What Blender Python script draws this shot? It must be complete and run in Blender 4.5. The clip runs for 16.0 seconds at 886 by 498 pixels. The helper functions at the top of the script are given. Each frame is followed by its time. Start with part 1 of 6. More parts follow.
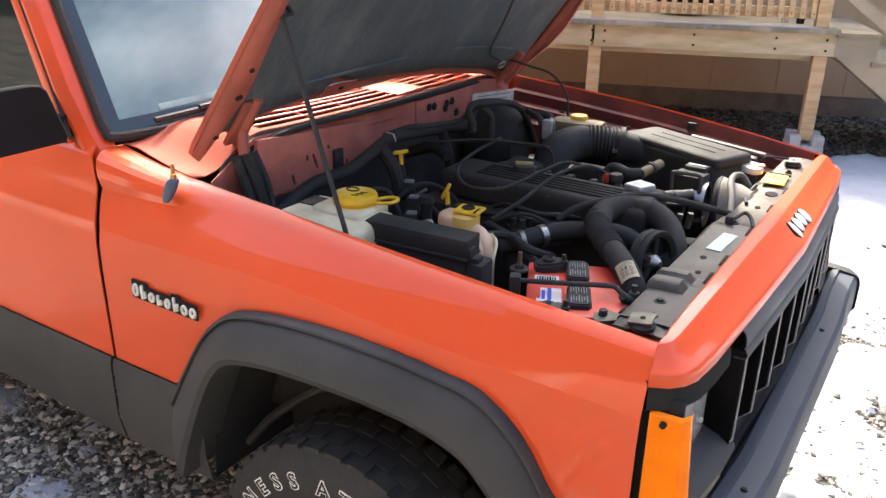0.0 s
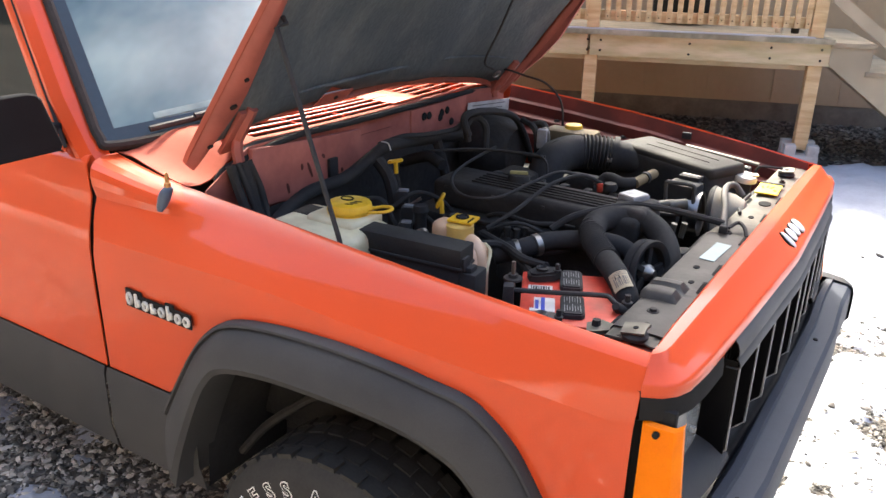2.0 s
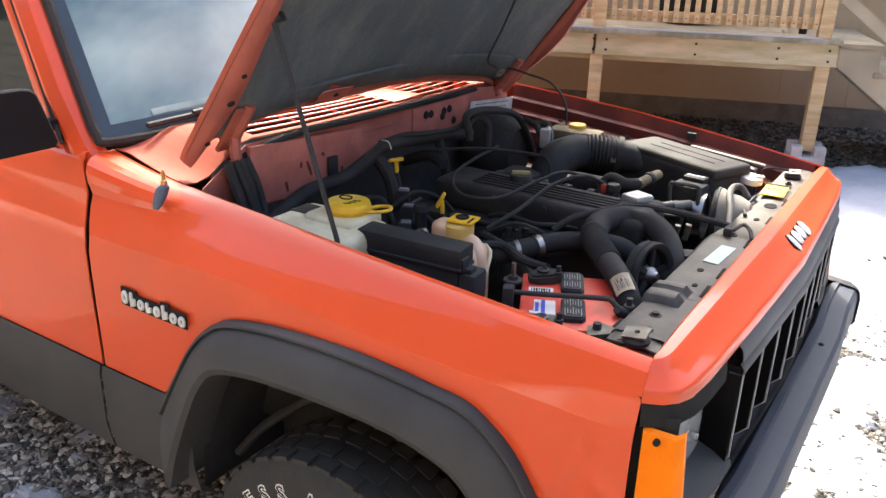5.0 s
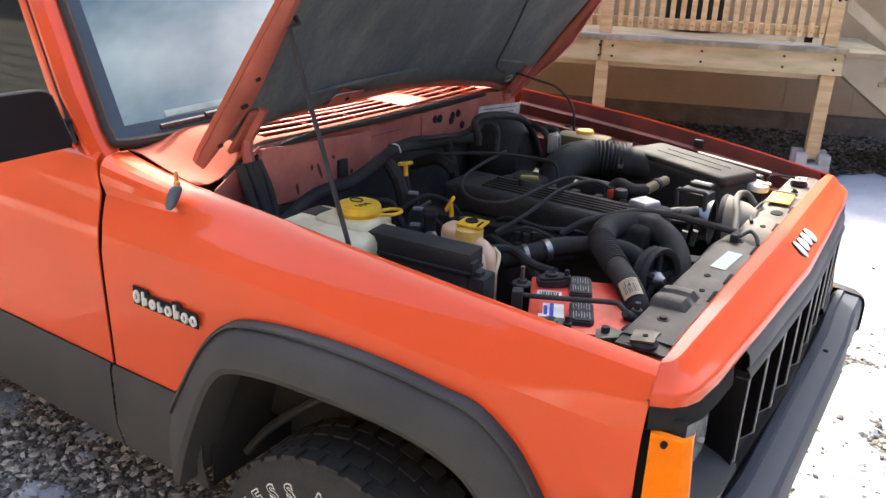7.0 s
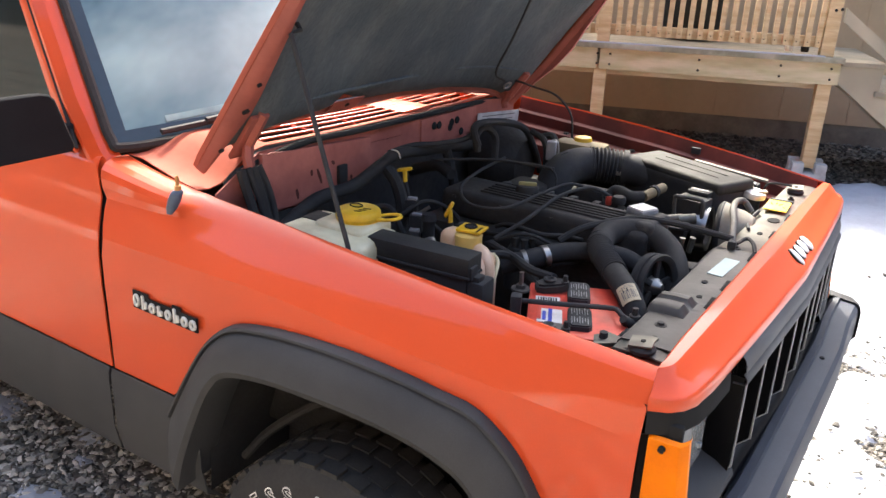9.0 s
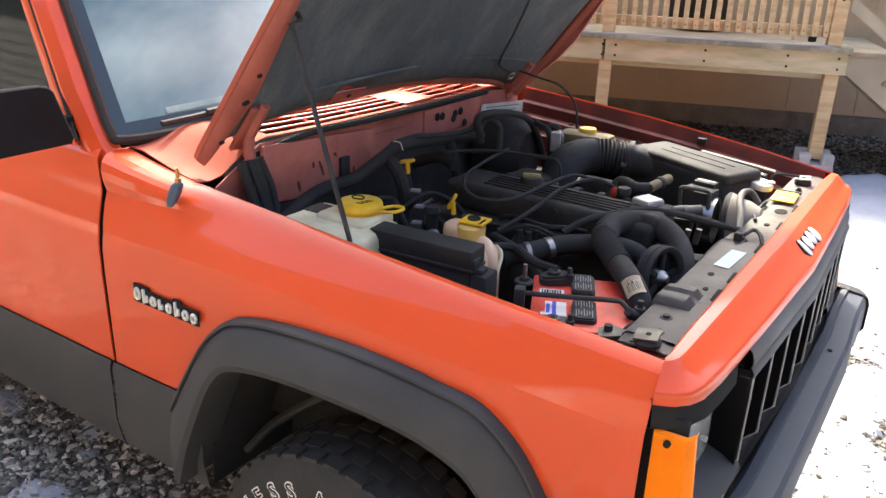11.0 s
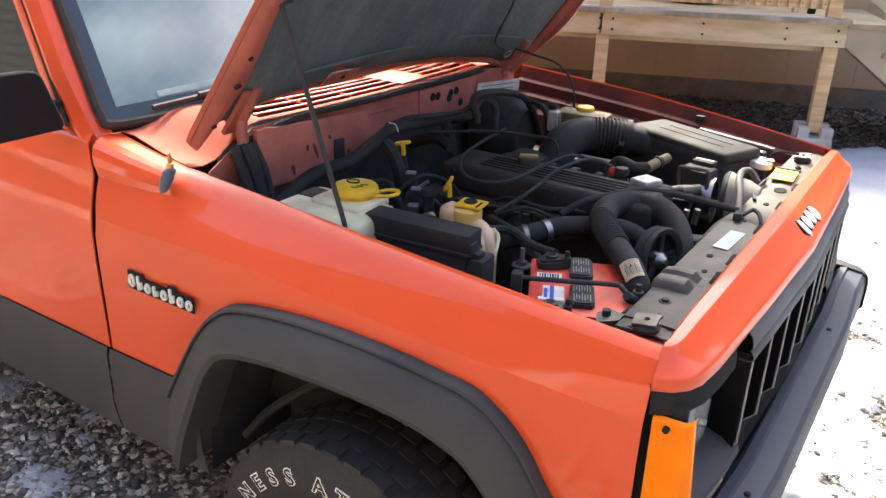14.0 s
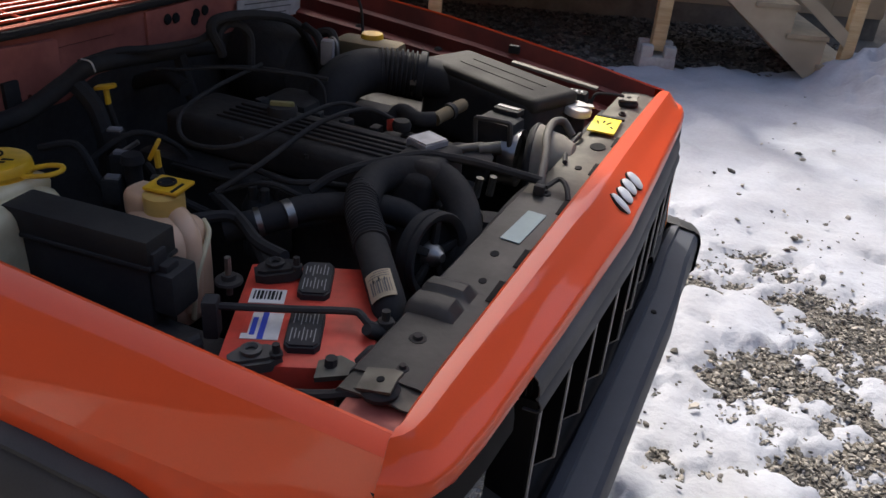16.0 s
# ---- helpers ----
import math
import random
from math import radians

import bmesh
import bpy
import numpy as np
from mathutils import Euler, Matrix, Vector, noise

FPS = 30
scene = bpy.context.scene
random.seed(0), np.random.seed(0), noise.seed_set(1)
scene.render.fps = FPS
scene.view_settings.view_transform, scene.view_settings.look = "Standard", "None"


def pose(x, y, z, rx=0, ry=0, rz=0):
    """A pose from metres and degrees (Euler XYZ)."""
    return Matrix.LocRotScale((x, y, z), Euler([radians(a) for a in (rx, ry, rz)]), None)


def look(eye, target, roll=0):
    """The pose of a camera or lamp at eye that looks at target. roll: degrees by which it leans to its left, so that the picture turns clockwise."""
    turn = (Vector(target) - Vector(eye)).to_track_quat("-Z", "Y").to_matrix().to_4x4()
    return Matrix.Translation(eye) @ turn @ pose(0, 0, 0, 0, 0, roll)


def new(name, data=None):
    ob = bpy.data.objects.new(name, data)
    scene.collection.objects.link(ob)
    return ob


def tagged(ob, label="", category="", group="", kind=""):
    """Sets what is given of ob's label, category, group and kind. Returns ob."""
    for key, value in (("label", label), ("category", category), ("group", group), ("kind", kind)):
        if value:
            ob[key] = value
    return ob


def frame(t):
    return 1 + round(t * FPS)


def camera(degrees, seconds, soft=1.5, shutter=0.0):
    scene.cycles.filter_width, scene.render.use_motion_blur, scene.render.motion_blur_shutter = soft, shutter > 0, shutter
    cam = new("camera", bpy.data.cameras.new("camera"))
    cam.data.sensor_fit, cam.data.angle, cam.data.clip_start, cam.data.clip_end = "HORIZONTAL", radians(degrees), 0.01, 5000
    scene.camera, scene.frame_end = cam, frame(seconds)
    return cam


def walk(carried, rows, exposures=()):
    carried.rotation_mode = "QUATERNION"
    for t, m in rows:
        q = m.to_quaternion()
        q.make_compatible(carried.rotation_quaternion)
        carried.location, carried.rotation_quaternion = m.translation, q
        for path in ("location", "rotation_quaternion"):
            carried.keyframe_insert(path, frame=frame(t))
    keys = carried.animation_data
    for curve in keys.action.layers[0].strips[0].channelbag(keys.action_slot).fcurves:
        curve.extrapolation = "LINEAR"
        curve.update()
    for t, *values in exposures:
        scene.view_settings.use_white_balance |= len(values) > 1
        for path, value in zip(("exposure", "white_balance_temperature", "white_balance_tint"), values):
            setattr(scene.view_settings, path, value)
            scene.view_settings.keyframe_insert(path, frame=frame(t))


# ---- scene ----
cam = camera(57.5, 16.0)
PATH = [
    (0, (0.854, -1.897, 1.759), (-0.157, -0.35, 0.993), 0.9),
    (0.5, (0.851, -1.896, 1.758), (-0.167, -0.353, 0.995), 0.9),
    (1, (0.854, -1.902, 1.759), (-0.166, -0.357, 1.001), 0.9),
    (1.5, (0.855, -1.902, 1.763), (-0.156, -0.349, 1.01), 1.0),
    (2, (0.859, -1.894, 1.763), (-0.149, -0.337, 1.015), 1.1),
    (2.5, (0.854, -1.889, 1.763), (-0.136, -0.317, 1.023), 1.6),
    (3, (0.852, -1.886, 1.765), (-0.138, -0.31, 1.032), 2.2),
    (3.5, (0.851, -1.885, 1.763), (-0.14, -0.308, 1.034), 2.9),
    (4, (0.856, -1.877, 1.762), (-0.14, -0.303, 1.034), 2.7),
    (4.5, (0.856, -1.866, 1.761), (-0.142, -0.297, 1.026), 2.5),
    (5, (0.854, -1.864, 1.756), (-0.164, -0.314, 1.005), 1.4),
    (7.3, (0.85, -1.889, 1.76), (-0.179, -0.34, 1.024), 2.2),
    (7.5, (0.848, -1.884, 1.758), (-0.174, -0.329, 1.025), 2.7),
    (8, (0.855, -1.893, 1.759), (-0.16, -0.332, 1.029), 2.8),
    (8.5, (0.854, -1.902, 1.761), (-0.163, -0.339, 1.036), 2.5),
    (11, (0.848, -1.881, 1.752), (-0.182, -0.335, 1.01), 2.0),
    (11.5, (0.846, -1.882, 1.752), (-0.182, -0.337, 1.007), 2.0),
    (12, (0.847, -1.872, 1.751), (-0.178, -0.327, 1.001), 2.0),
    (12.5, (0.85, -1.854, 1.748), (-0.172, -0.314, 0.985), 1.8),
    (13, (0.85, -1.854, 1.75), (-0.166, -0.319, 0.969), 1.7),
    (13.5, (0.847, -1.856, 1.747), (-0.167, -0.324, 0.957), 1.7),
    (14, (0.838, -1.86, 1.763), (-0.174, -0.33, 0.965), 1.5),
    (14.3, (0.784, -1.864, 1.772), (-0.066, -0.254, 0.952), 2.4),
    (14.5, (0.756, -1.828, 1.756), (0.055, -0.188, 0.851), 3.6),
    (14.6, (0.761, -1.816, 1.753), (0.138, -0.178, 0.79), 4.9),
    (14.8, (0.79, -1.781, 1.75), (0.216, -0.136, 0.769), 6.0),
    (15, (0.85, -1.725, 1.752), (0.201, -0.098, 0.788), 5.6),
    (15.2, (0.904, -1.683, 1.753), (0.197, -0.069, 0.806), 4.3),
    (15.5, (0.915, -1.575, 1.735), (0.196, 0.035, 0.792), 1.3),
    (15.7, (0.868, -1.48, 1.713), (0.171, 0.121, 0.738), 2.9),
    (16, (0.795, -1.295, 1.702), (0.124, 0.315, 0.724), 4.8),
]
walk(cam, [(t, look(eye, target, roll)) for t, eye, target, roll in PATH],
     [(0.0, 2.64, 6680, 7), (14.1, 2.66, 6680, 7), (14.5, 2.2, 6640, 8), (14.8, 1.82, 6600, 9), (15.0, 1.54, 6500, 10), (15.5, 1.2, 6450, 10), (16.0, 1.03, 6450, 10)])

# ---- light ----
SUN = Vector((-0.60, 0.745, 1.0)).normalized()
world = bpy.data.worlds.new("sky")
scene.world = world
world.use_nodes = True
wn = world.node_tree.nodes
sky = wn.new("ShaderNodeTexSky")
sky.sky_type = "NISHITA"
sky.sun_disc = False
sky.sun_elevation = math.asin(SUN.z)
sky.sun_rotation = math.atan2(SUN.x, SUN.y)
sky.dust_density = 5.0
sky.air_density = 0.75
wn["Background"].inputs["Strength"].default_value = 0.15
world.node_tree.links.new(sky.outputs[0], wn["Background"].inputs["Color"])
sun = new("sun", bpy.data.lights.new("sun", "SUN"))
sun.data.energy, sun.data.angle, sun.data.color = 2.0, radians(5.0), (1.0, 0.94, 0.84)
sun.matrix_world = look(SUN * 20, (0, 0, 0))


# ---- materials ----
def material(name, color, rough=0.5, metal=0.0, grain=0.0, scale=40.0, bump=0.0, coat=0.0, second=None, mix_scale=6.0, mix=(0.4, 0.65), trans=0.0, spec=0.5, stretch=(1, 1, 1), coat_rough=0.04):
    """A surface with two scales of variation: broad patches towards a second colour and fine grain."""
    m = bpy.data.materials.new(name)
    m.use_nodes = True
    n, l = m.node_tree.nodes, m.node_tree.links
    b = n["Principled BSDF"]
    b.inputs["Roughness"].default_value = rough
    b.inputs["Metallic"].default_value = metal
    b.inputs["Coat Weight"].default_value = coat
    b.inputs["Coat Roughness"].default_value = coat_rough
    b.inputs["Coat IOR"].default_value = 1.6
    b.inputs["Specular IOR Level"].default_value = spec
    b.inputs["Transmission Weight"].default_value = trans
    tc = n.new("ShaderNodeTexCoord")
    mp = n.new("ShaderNodeMapping")
    mp.inputs["Scale"].default_value = stretch
    l.new(tc.outputs["Object"], mp.inputs["Vector"])
    fine = n.new("ShaderNodeTexNoise")
    fine.inputs["Scale"].default_value = scale
    fine.inputs["Detail"].default_value = 6.0
    broad = n.new("ShaderNodeTexNoise")
    broad.inputs["Scale"].default_value = mix_scale
    broad.inputs["Detail"].default_value = 5.0
    l.new(mp.outputs[0], fine.inputs["Vector"])
    l.new(mp.outputs[0], broad.inputs["Vector"])
    ramp = n.new("ShaderNodeMapRange")
    ramp.inputs["From Min"].default_value, ramp.inputs["From Max"].default_value = mix
    l.new(broad.outputs["Fac"], ramp.inputs["Value"])
    two = n.new("ShaderNodeMix")
    two.data_type = "RGBA"
    two.inputs["A"].default_value = (*color, 1)
    two.inputs["B"].default_value = (*(second or [c * 0.8 for c in color]), 1)
    l.new(ramp.outputs[0], two.inputs["Factor"])
    gr = n.new("ShaderNodeMapRange")
    gr.inputs["To Min"].default_value, gr.inputs["To Max"].default_value = 1 - grain, 1 + grain
    l.new(fine.outputs["Fac"], gr.inputs["Value"])
    mul = n.new("ShaderNodeMix")
    mul.data_type, mul.blend_type = "RGBA", "MULTIPLY"
    mul.inputs["Factor"].default_value = 1.0
    l.new(two.outputs["Result"], mul.inputs["A"])
    l.new(gr.outputs[0], mul.inputs["B"])
    l.new(mul.outputs["Result"], b.inputs["Base Color"])
    rr = n.new("ShaderNodeMapRange")
    rr.inputs["To Min"].default_value, rr.inputs["To Max"].default_value = max(0.02, rough * 0.8), min(1, rough * 1.2)
    l.new(broad.outputs["Fac"], rr.inputs["Value"])
    l.new(rr.outputs[0], b.inputs["Roughness"])
    if bump:
        bp = n.new("ShaderNodeBump")
        bp.inputs["Strength"].default_value = bump
        bp.inputs["Distance"].default_value = 0.01
        l.new(fine.outputs["Fac"], bp.inputs["Height"])
        l.new(bp.outputs[0], b.inputs["Normal"])
    return m


PAINT = material("orange_paint", (0.63, 0.073, 0.019), 0.42, coat=0.50, coat_rough=0.06, grain=0.04, scale=300, second=(0.59, 0.076, 0.023), mix_scale=2.2, spec=0.15)
DUSTY = material("dusty_paint", (0.34, 0.092, 0.068), 0.65, grain=0.12, scale=60, bump=0.05, second=(0.25, 0.066, 0.050), mix_scale=8)
# Body paint darkened to a maroon for the shade inside the bay.
MAROON = material("shaded_bay_paint", (0.165, 0.030, 0.024), 0.52, spec=0.3, grain=0.1, scale=50, second=(0.09, 0.020, 0.017), mix_scale=9)
TRIM = material("grey_plastic", (0.034, 0.035, 0.037), 0.62, spec=0.25, grain=0.15, scale=350, bump=0.08, second=(0.050, 0.050, 0.050), mix_scale=4)
BUMPER = material("bumper_coating", (0.033, 0.040, 0.055), 0.55, spec=0.3, grain=0.15, scale=200, bump=0.04, second=(0.045, 0.053, 0.068), mix_scale=7)
# Weathered trim of the top grille bar, lightened for the sky light on it.
GREYBAR = material("lightened_grey_plastic", (0.075, 0.076, 0.080), 0.6, spec=0.3, grain=0.15, scale=250, bump=0.05, second=(0.055, 0.055, 0.058), mix_scale=6)
# Black plastic of grille and lamp recesses, darkened for the shade in them.
RECESSBLACK = material("shaded_recess_black", (0.005, 0.005, 0.006), 0.35, spec=0.08, grain=0.1, scale=200)
BLACK = material("black_plastic", (0.030, 0.030, 0.032), 0.68, spec=0.17, grain=0.2, scale=120, bump=0.05, second=(0.045, 0.044, 0.042), mix_scale=14)
RUBBER = material("black_rubber", (0.028, 0.028, 0.029), 0.76, spec=0.13, grain=0.2, scale=90, bump=0.06, second=(0.0384, 0.0372, 0.036), mix_scale=10)
INSULATION = material("grimy_black_insulation", (0.034, 0.034, 0.036), 0.9, spec=0.15, grain=0.3, scale=60, bump=0.25, second=(0.052, 0.049, 0.047), mix_scale=8)
TYRE = material("tyre_rubber", (0.035, 0.034, 0.033), 0.85, spec=0.15, grain=0.25, scale=120, bump=0.08, second=(0.046, 0.044, 0.040), mix_scale=8)
HOUSING = material("black_housing", (0.024, 0.025, 0.027), 0.85, spec=0.15, grain=0.25, scale=60, bump=0.1, second=(0.036, 0.036, 0.036), mix_scale=5)
GREASE = material("greasy_iron", (0.032, 0.031, 0.031), 0.62, spec=0.12, grain=0.3, scale=60, bump=0.2, second=(0.046, 0.042, 0.038), mix_scale=11)
STEEL = material("dull_steel", (0.32, 0.31, 0.29), 0.42, metal=0.9, grain=0.15, scale=120, bump=0.06, second=(0.22, 0.20, 0.18), mix_scale=20)
STEELGREY = material("grey_trim_edge", (0.33, 0.33, 0.34), 0.4, grain=0.1, scale=150)
SILVER = material("painted_silver", (0.72, 0.73, 0.75), 0.35, metal=0.2, grain=0.05, scale=120)
GREYMETAL = material("dusty_beige_panel", (0.125, 0.115, 0.092), 0.65, spec=0.3, grain=0.25, scale=70, bump=0.05, second=(0.08, 0.074, 0.062), mix_scale=9)
# Grey of the cover plate, with the hood's shade on the support put in.
SHADEDPANEL = material("shaded_grey_panel", (0.050, 0.047, 0.042), 0.55, spec=0.35, grain=0.2, scale=70, bump=0.05, second=(0.036, 0.034, 0.031), mix_scale=9)
LINER = material("hood_felt", (0.070, 0.086, 0.099), 0.9, spec=0.2, grain=0.3, scale=60, bump=0.35, second=(0.115, 0.132, 0.142), mix_scale=5, mix=(0.45, 0.75), stretch=(1, 2.2, 1))
# Dusty firewall paint, lightened for the light that enters past the hood.
LITDUSTY = material("dusty_paint_lightened", (0.45, 0.150, 0.115), 0.75, spec=0.3, grain=0.15, scale=60, bump=0.05, second=(0.33, 0.105, 0.082), mix_scale=7)
RUST = material("brown_stain", (0.11, 0.035, 0.026), 0.85, spec=0.2, grain=0.2, scale=120)
YELLOW = material("yellow_plastic", (0.75, 0.45, 0.02), 0.4, grain=0.06, scale=120, second=(0.60, 0.34, 0.02), mix_scale=25)
OLDYELLOW = material("stained_yellow_plastic", (0.62, 0.42, 0.12), 0.45, grain=0.08, scale=90)
TAGYELLOW = material("yellow_tag_paper", (0.85, 0.68, 0.03), 0.6, grain=0.05, scale=100)
MILKY = material("milky_tank_plastic", (0.66, 0.60, 0.40), 0.45, grain=0.08, scale=60, second=(0.52, 0.45, 0.28), mix_scale=14)
PEACH = material("stained_tank_plastic", (0.62, 0.42, 0.28), 0.42, grain=0.08, scale=60, second=(0.55, 0.36, 0.22), mix_scale=12)
BATTERY = material("red_battery_case", (0.62, 0.060, 0.035), 0.5, grain=0.1, scale=80, second=(0.40, 0.05, 0.03), mix_scale=16)
LABEL = material("white_label", (0.62, 0.60, 0.57), 0.5, grain=0.06, scale=100, second=(0.48, 0.46, 0.43), mix_scale=30)
PRINTGREY = material("pale_grey_print", (0.30, 0.30, 0.29), 0.6)
BLUE = material("blue_label", (0.03, 0.06, 0.42), 0.45)
AQUA = material("pale_blue_sticker", (0.27, 0.37, 0.37), 0.5, grain=0.06, scale=90)
MIRRORBLACK = material("matt_black_plastic", (0.017, 0.018, 0.020), 0.9, spec=0.04, grain=0.15, scale=200)
INK = material("dark_ink", (0.026, 0.026, 0.026), 0.8, spec=0.03)
DULLORANGE = material("dull_orange_paint", (0.36, 0.098, 0.064), 0.7, spec=0.08, grain=0.1, scale=60, second=(0.32, 0.085, 0.055), mix_scale=7)
WHITEINK = material("raised_white_letter", (0.82, 0.80, 0.74), 0.6, grain=0.15, scale=150)
BADGEWHITE = material("badge_white", (0.70, 0.69, 0.64), 0.4)
AMBER = material("amber_lens", (0.95, 0.235, 0.002), 0.3, coat=0.0, spec=0.15, grain=0.06, scale=200, second=(0.90, 0.205, 0.002), mix_scale=14)
HEADGLASS = material("headlamp_glass", (0.42, 0.44, 0.44), 0.25, coat=0.3, grain=0.15, scale=100, metal=0.4)
# The pale streaks in this colour stand for sky reflections on the windscreen.
SCREEN = material("sky_streaked_glass", (0.018, 0.066, 0.080), 0.14, coat=0.4, spec=0.8, grain=0.15, scale=8, second=(0.31, 0.46, 0.42), mix_scale=1.5, mix=(0.42, 0.68), stretch=(1.9, 0.75, 0.45))
BORDER = material("dark_glass_border", (0.020, 0.036, 0.050), 0.2, spec=0.5, grain=0.1, scale=60)
GLEAM = material("pale_teal_gleam", (0.27, 0.42, 0.40), 0.35, grain=0.3, scale=30, second=(0.16, 0.27, 0.27), mix_scale=5)
GLASS = material("dark_glass", (0.012, 0.022, 0.026), 0.05, spec=0.09)
ALLOY = material("tan_alloy", (0.70, 0.63, 0.49), 0.4, metal=0.15, grain=0.06, scale=100)
ANTENNA = material("blue_grey_plastic", (0.045, 0.07, 0.11), 0.45, grain=0.1, scale=150)
BRASS = material("copper_stud", (0.50, 0.25, 0.10), 0.4, metal=0.8, grain=0.1, scale=100)
PALEPINE = material("pale_pine_lumber", (0.50, 0.43, 0.29), 0.8, grain=0.18, scale=10, bump=0.1, second=(0.37, 0.33, 0.19), mix_scale=2.6, stretch=(1, 3, 5))
MOSSWOOD = material("mossy_weathered_lumber", (0.17, 0.155, 0.10), 0.9, grain=0.3, scale=20, bump=0.2, second=(0.30, 0.27, 0.20), mix_scale=5)
LUMBER = material("new_pine_lumber", (0.52, 0.39, 0.22), 0.75, grain=0.22, scale=14, bump=0.1, second=(0.42, 0.29, 0.14), mix_scale=3, stretch=(1, 8, 8))
OLDWOOD = material("weathered_lumber", (0.30, 0.25, 0.17), 0.85, grain=0.25, scale=14, bump=0.1, second=(0.20, 0.17, 0.12), mix_scale=3)
CONCRETE = material("concrete", (0.42, 0.41, 0.39), 0.9, grain=0.2, scale=40, bump=0.2, second=(0.33, 0.32, 0.30))
DARKCONCRETE = material("dark_concrete", (0.15, 0.135, 0.11), 0.9, grain=0.2, scale=30, bump=0.2, second=(0.10, 0.092, 0.075))
SIDING = material("tan_siding", (0.36, 0.27, 0.17), 0.8, grain=0.08, scale=20, second=(0.32, 0.24, 0.15), mix_scale=1.2)
TAGINK = material("faded_print", (0.16, 0.15, 0.14), 0.7)
PALEMETAL = material("dusty_pale_metal", (0.22, 0.205, 0.165), 0.65, spec=0.3, metal=0.0, grain=0.2, scale=90, second=(0.20, 0.18, 0.15), mix_scale=18)
CAPMETAL = material("bright_zinc_cap", (0.62, 0.61, 0.57), 0.4, metal=0.5, grain=0.1, scale=100)
CHROMEDARK = material("worn_steel", (0.35, 0.35, 0.36), 0.28, metal=1.0, grain=0.1, scale=120)
OLDBRASS = material("old_brass", (0.28, 0.25, 0.10), 0.6, grain=0.2, scale=80)
OLDTAN = material("aged_tan_plastic", (0.16, 0.125, 0.072), 0.7, spec=0.2, grain=0.12, scale=80, second=(0.16, 0.125, 0.075), mix_scale=20)
GREYPLASTIC = material("grey_plastic_part", (0.26, 0.26, 0.27), 0.55, grain=0.12, scale=100, second=(0.18, 0.18, 0.19), mix_scale=20)
BOXTOP = material("dusty_black_lid", (0.0391, 0.03795, 0.0345), 0.72, spec=0.18, grain=0.15, scale=200, bump=0.08, second=(0.0276, 0.02645, 0.0253), mix_scale=8)
LATCHMETAL = material("grimy_latch_metal", (0.13, 0.125, 0.105), 0.5, metal=0.4, grain=0.25, scale=120, second=(0.07, 0.066, 0.055), mix_scale=30)
OLDPAPER = material("yellowed_label", (0.48, 0.40, 0.27), 0.7, grain=0.12, scale=90)
GREYHOSE = material("dusty_grey_rubber", (0.075, 0.07, 0.062), 0.65, grain=0.12, scale=80)
OLDPINE = material("grey_pine", (0.36, 0.31, 0.22), 0.8, grain=0.2, scale=12, second=(0.26, 0.225, 0.16), mix_scale=3)
TANWALL = material("pale_siding", (0.40, 0.35, 0.29), 0.8, grain=0.06, scale=8, second=(0.35, 0.30, 0.25), mix_scale=1)
DARKWALL = material("dark_brown_wall", (0.060, 0.040, 0.026), 0.9, spec=0.2, grain=0.3, scale=12, second=(0.075, 0.05, 0.033), mix_scale=1)
WOODS = material("bare_woods", (0.075, 0.062, 0.050), 0.95, spec=0.1, grain=0.5, scale=0.8, second=(0.045, 0.038, 0.033), mix_scale=0.15)
CREAM = material("cream_siding", (0.74, 0.71, 0.66), 0.8, grain=0.05, scale=8)
SNOW = material("old_snow", (0.345, 0.362, 0.40), 0.7, grain=0.12, scale=45, bump=0.45, second=(0.30, 0.31, 0.335), mix_scale=2.5)
SOIL = material("gravel_bed", (0.12, 0.106, 0.088), 0.95, grain=0.7, scale=60, bump=0.6, second=(0.095, 0.084, 0.068), mix_scale=3)


def stone_material(name="gravel_stone", dim=1.0):
    m = material(name, (0.25, 0.22, 0.18), 0.85, grain=0.2, scale=60, bump=0.1)
    n, l = m.node_tree.nodes, m.node_tree.links
    g = n.new("ShaderNodeNewGeometry")
    r = n.new("ShaderNodeValToRGB")
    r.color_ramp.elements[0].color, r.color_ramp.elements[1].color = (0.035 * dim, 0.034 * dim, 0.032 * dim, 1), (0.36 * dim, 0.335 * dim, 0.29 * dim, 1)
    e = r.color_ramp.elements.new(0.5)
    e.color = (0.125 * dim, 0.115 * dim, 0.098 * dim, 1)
    l.new(g.outputs["Random Per Island"], r.inputs["Fac"])
    l.new(r.outputs[0], n["Principled BSDF"].inputs["Base Color"])
    return m


STONE = stone_material()
PALESTONE = stone_material("pale_gravel_stone", 1.6)
# Dark grey stones for under the deck, dimmed further for the deck's shade.
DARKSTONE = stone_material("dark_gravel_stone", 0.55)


# ---- shapes ----
def shallow(parent):
    """Pieces of a sub-part hang under its part, so that nothing lies deeper than thing, part, sub-part."""
    while parent and parent.parent and parent.parent.parent:
        parent = parent.parent
    return parent


def part(name, bm, mat, parent=None, label="", sharp=38):
    """Links a bmesh as one mesh object, under a thing or a part."""
    me = bpy.data.meshes.new(name)
    bmesh.ops.recalc_face_normals(bm, faces=bm.faces[:])
    bm.to_mesh(me)
    bm.free()
    me.materials.append(mat)
    me.polygons.foreach_set("use_smooth", [True] * len(me.polygons))
    me.set_sharp_from_angle(angle=radians(sharp))
    ob = new(name, me)
    ob.parent = shallow(parent)
    return tagged(ob, label) if label else ob


def thing(name, label, category, at=(0, 0, 0), group="", kind=""):
    e = new(name)
    e.empty_display_size = 0.1
    e.location = at
    return tagged(e, label, category, group, kind)


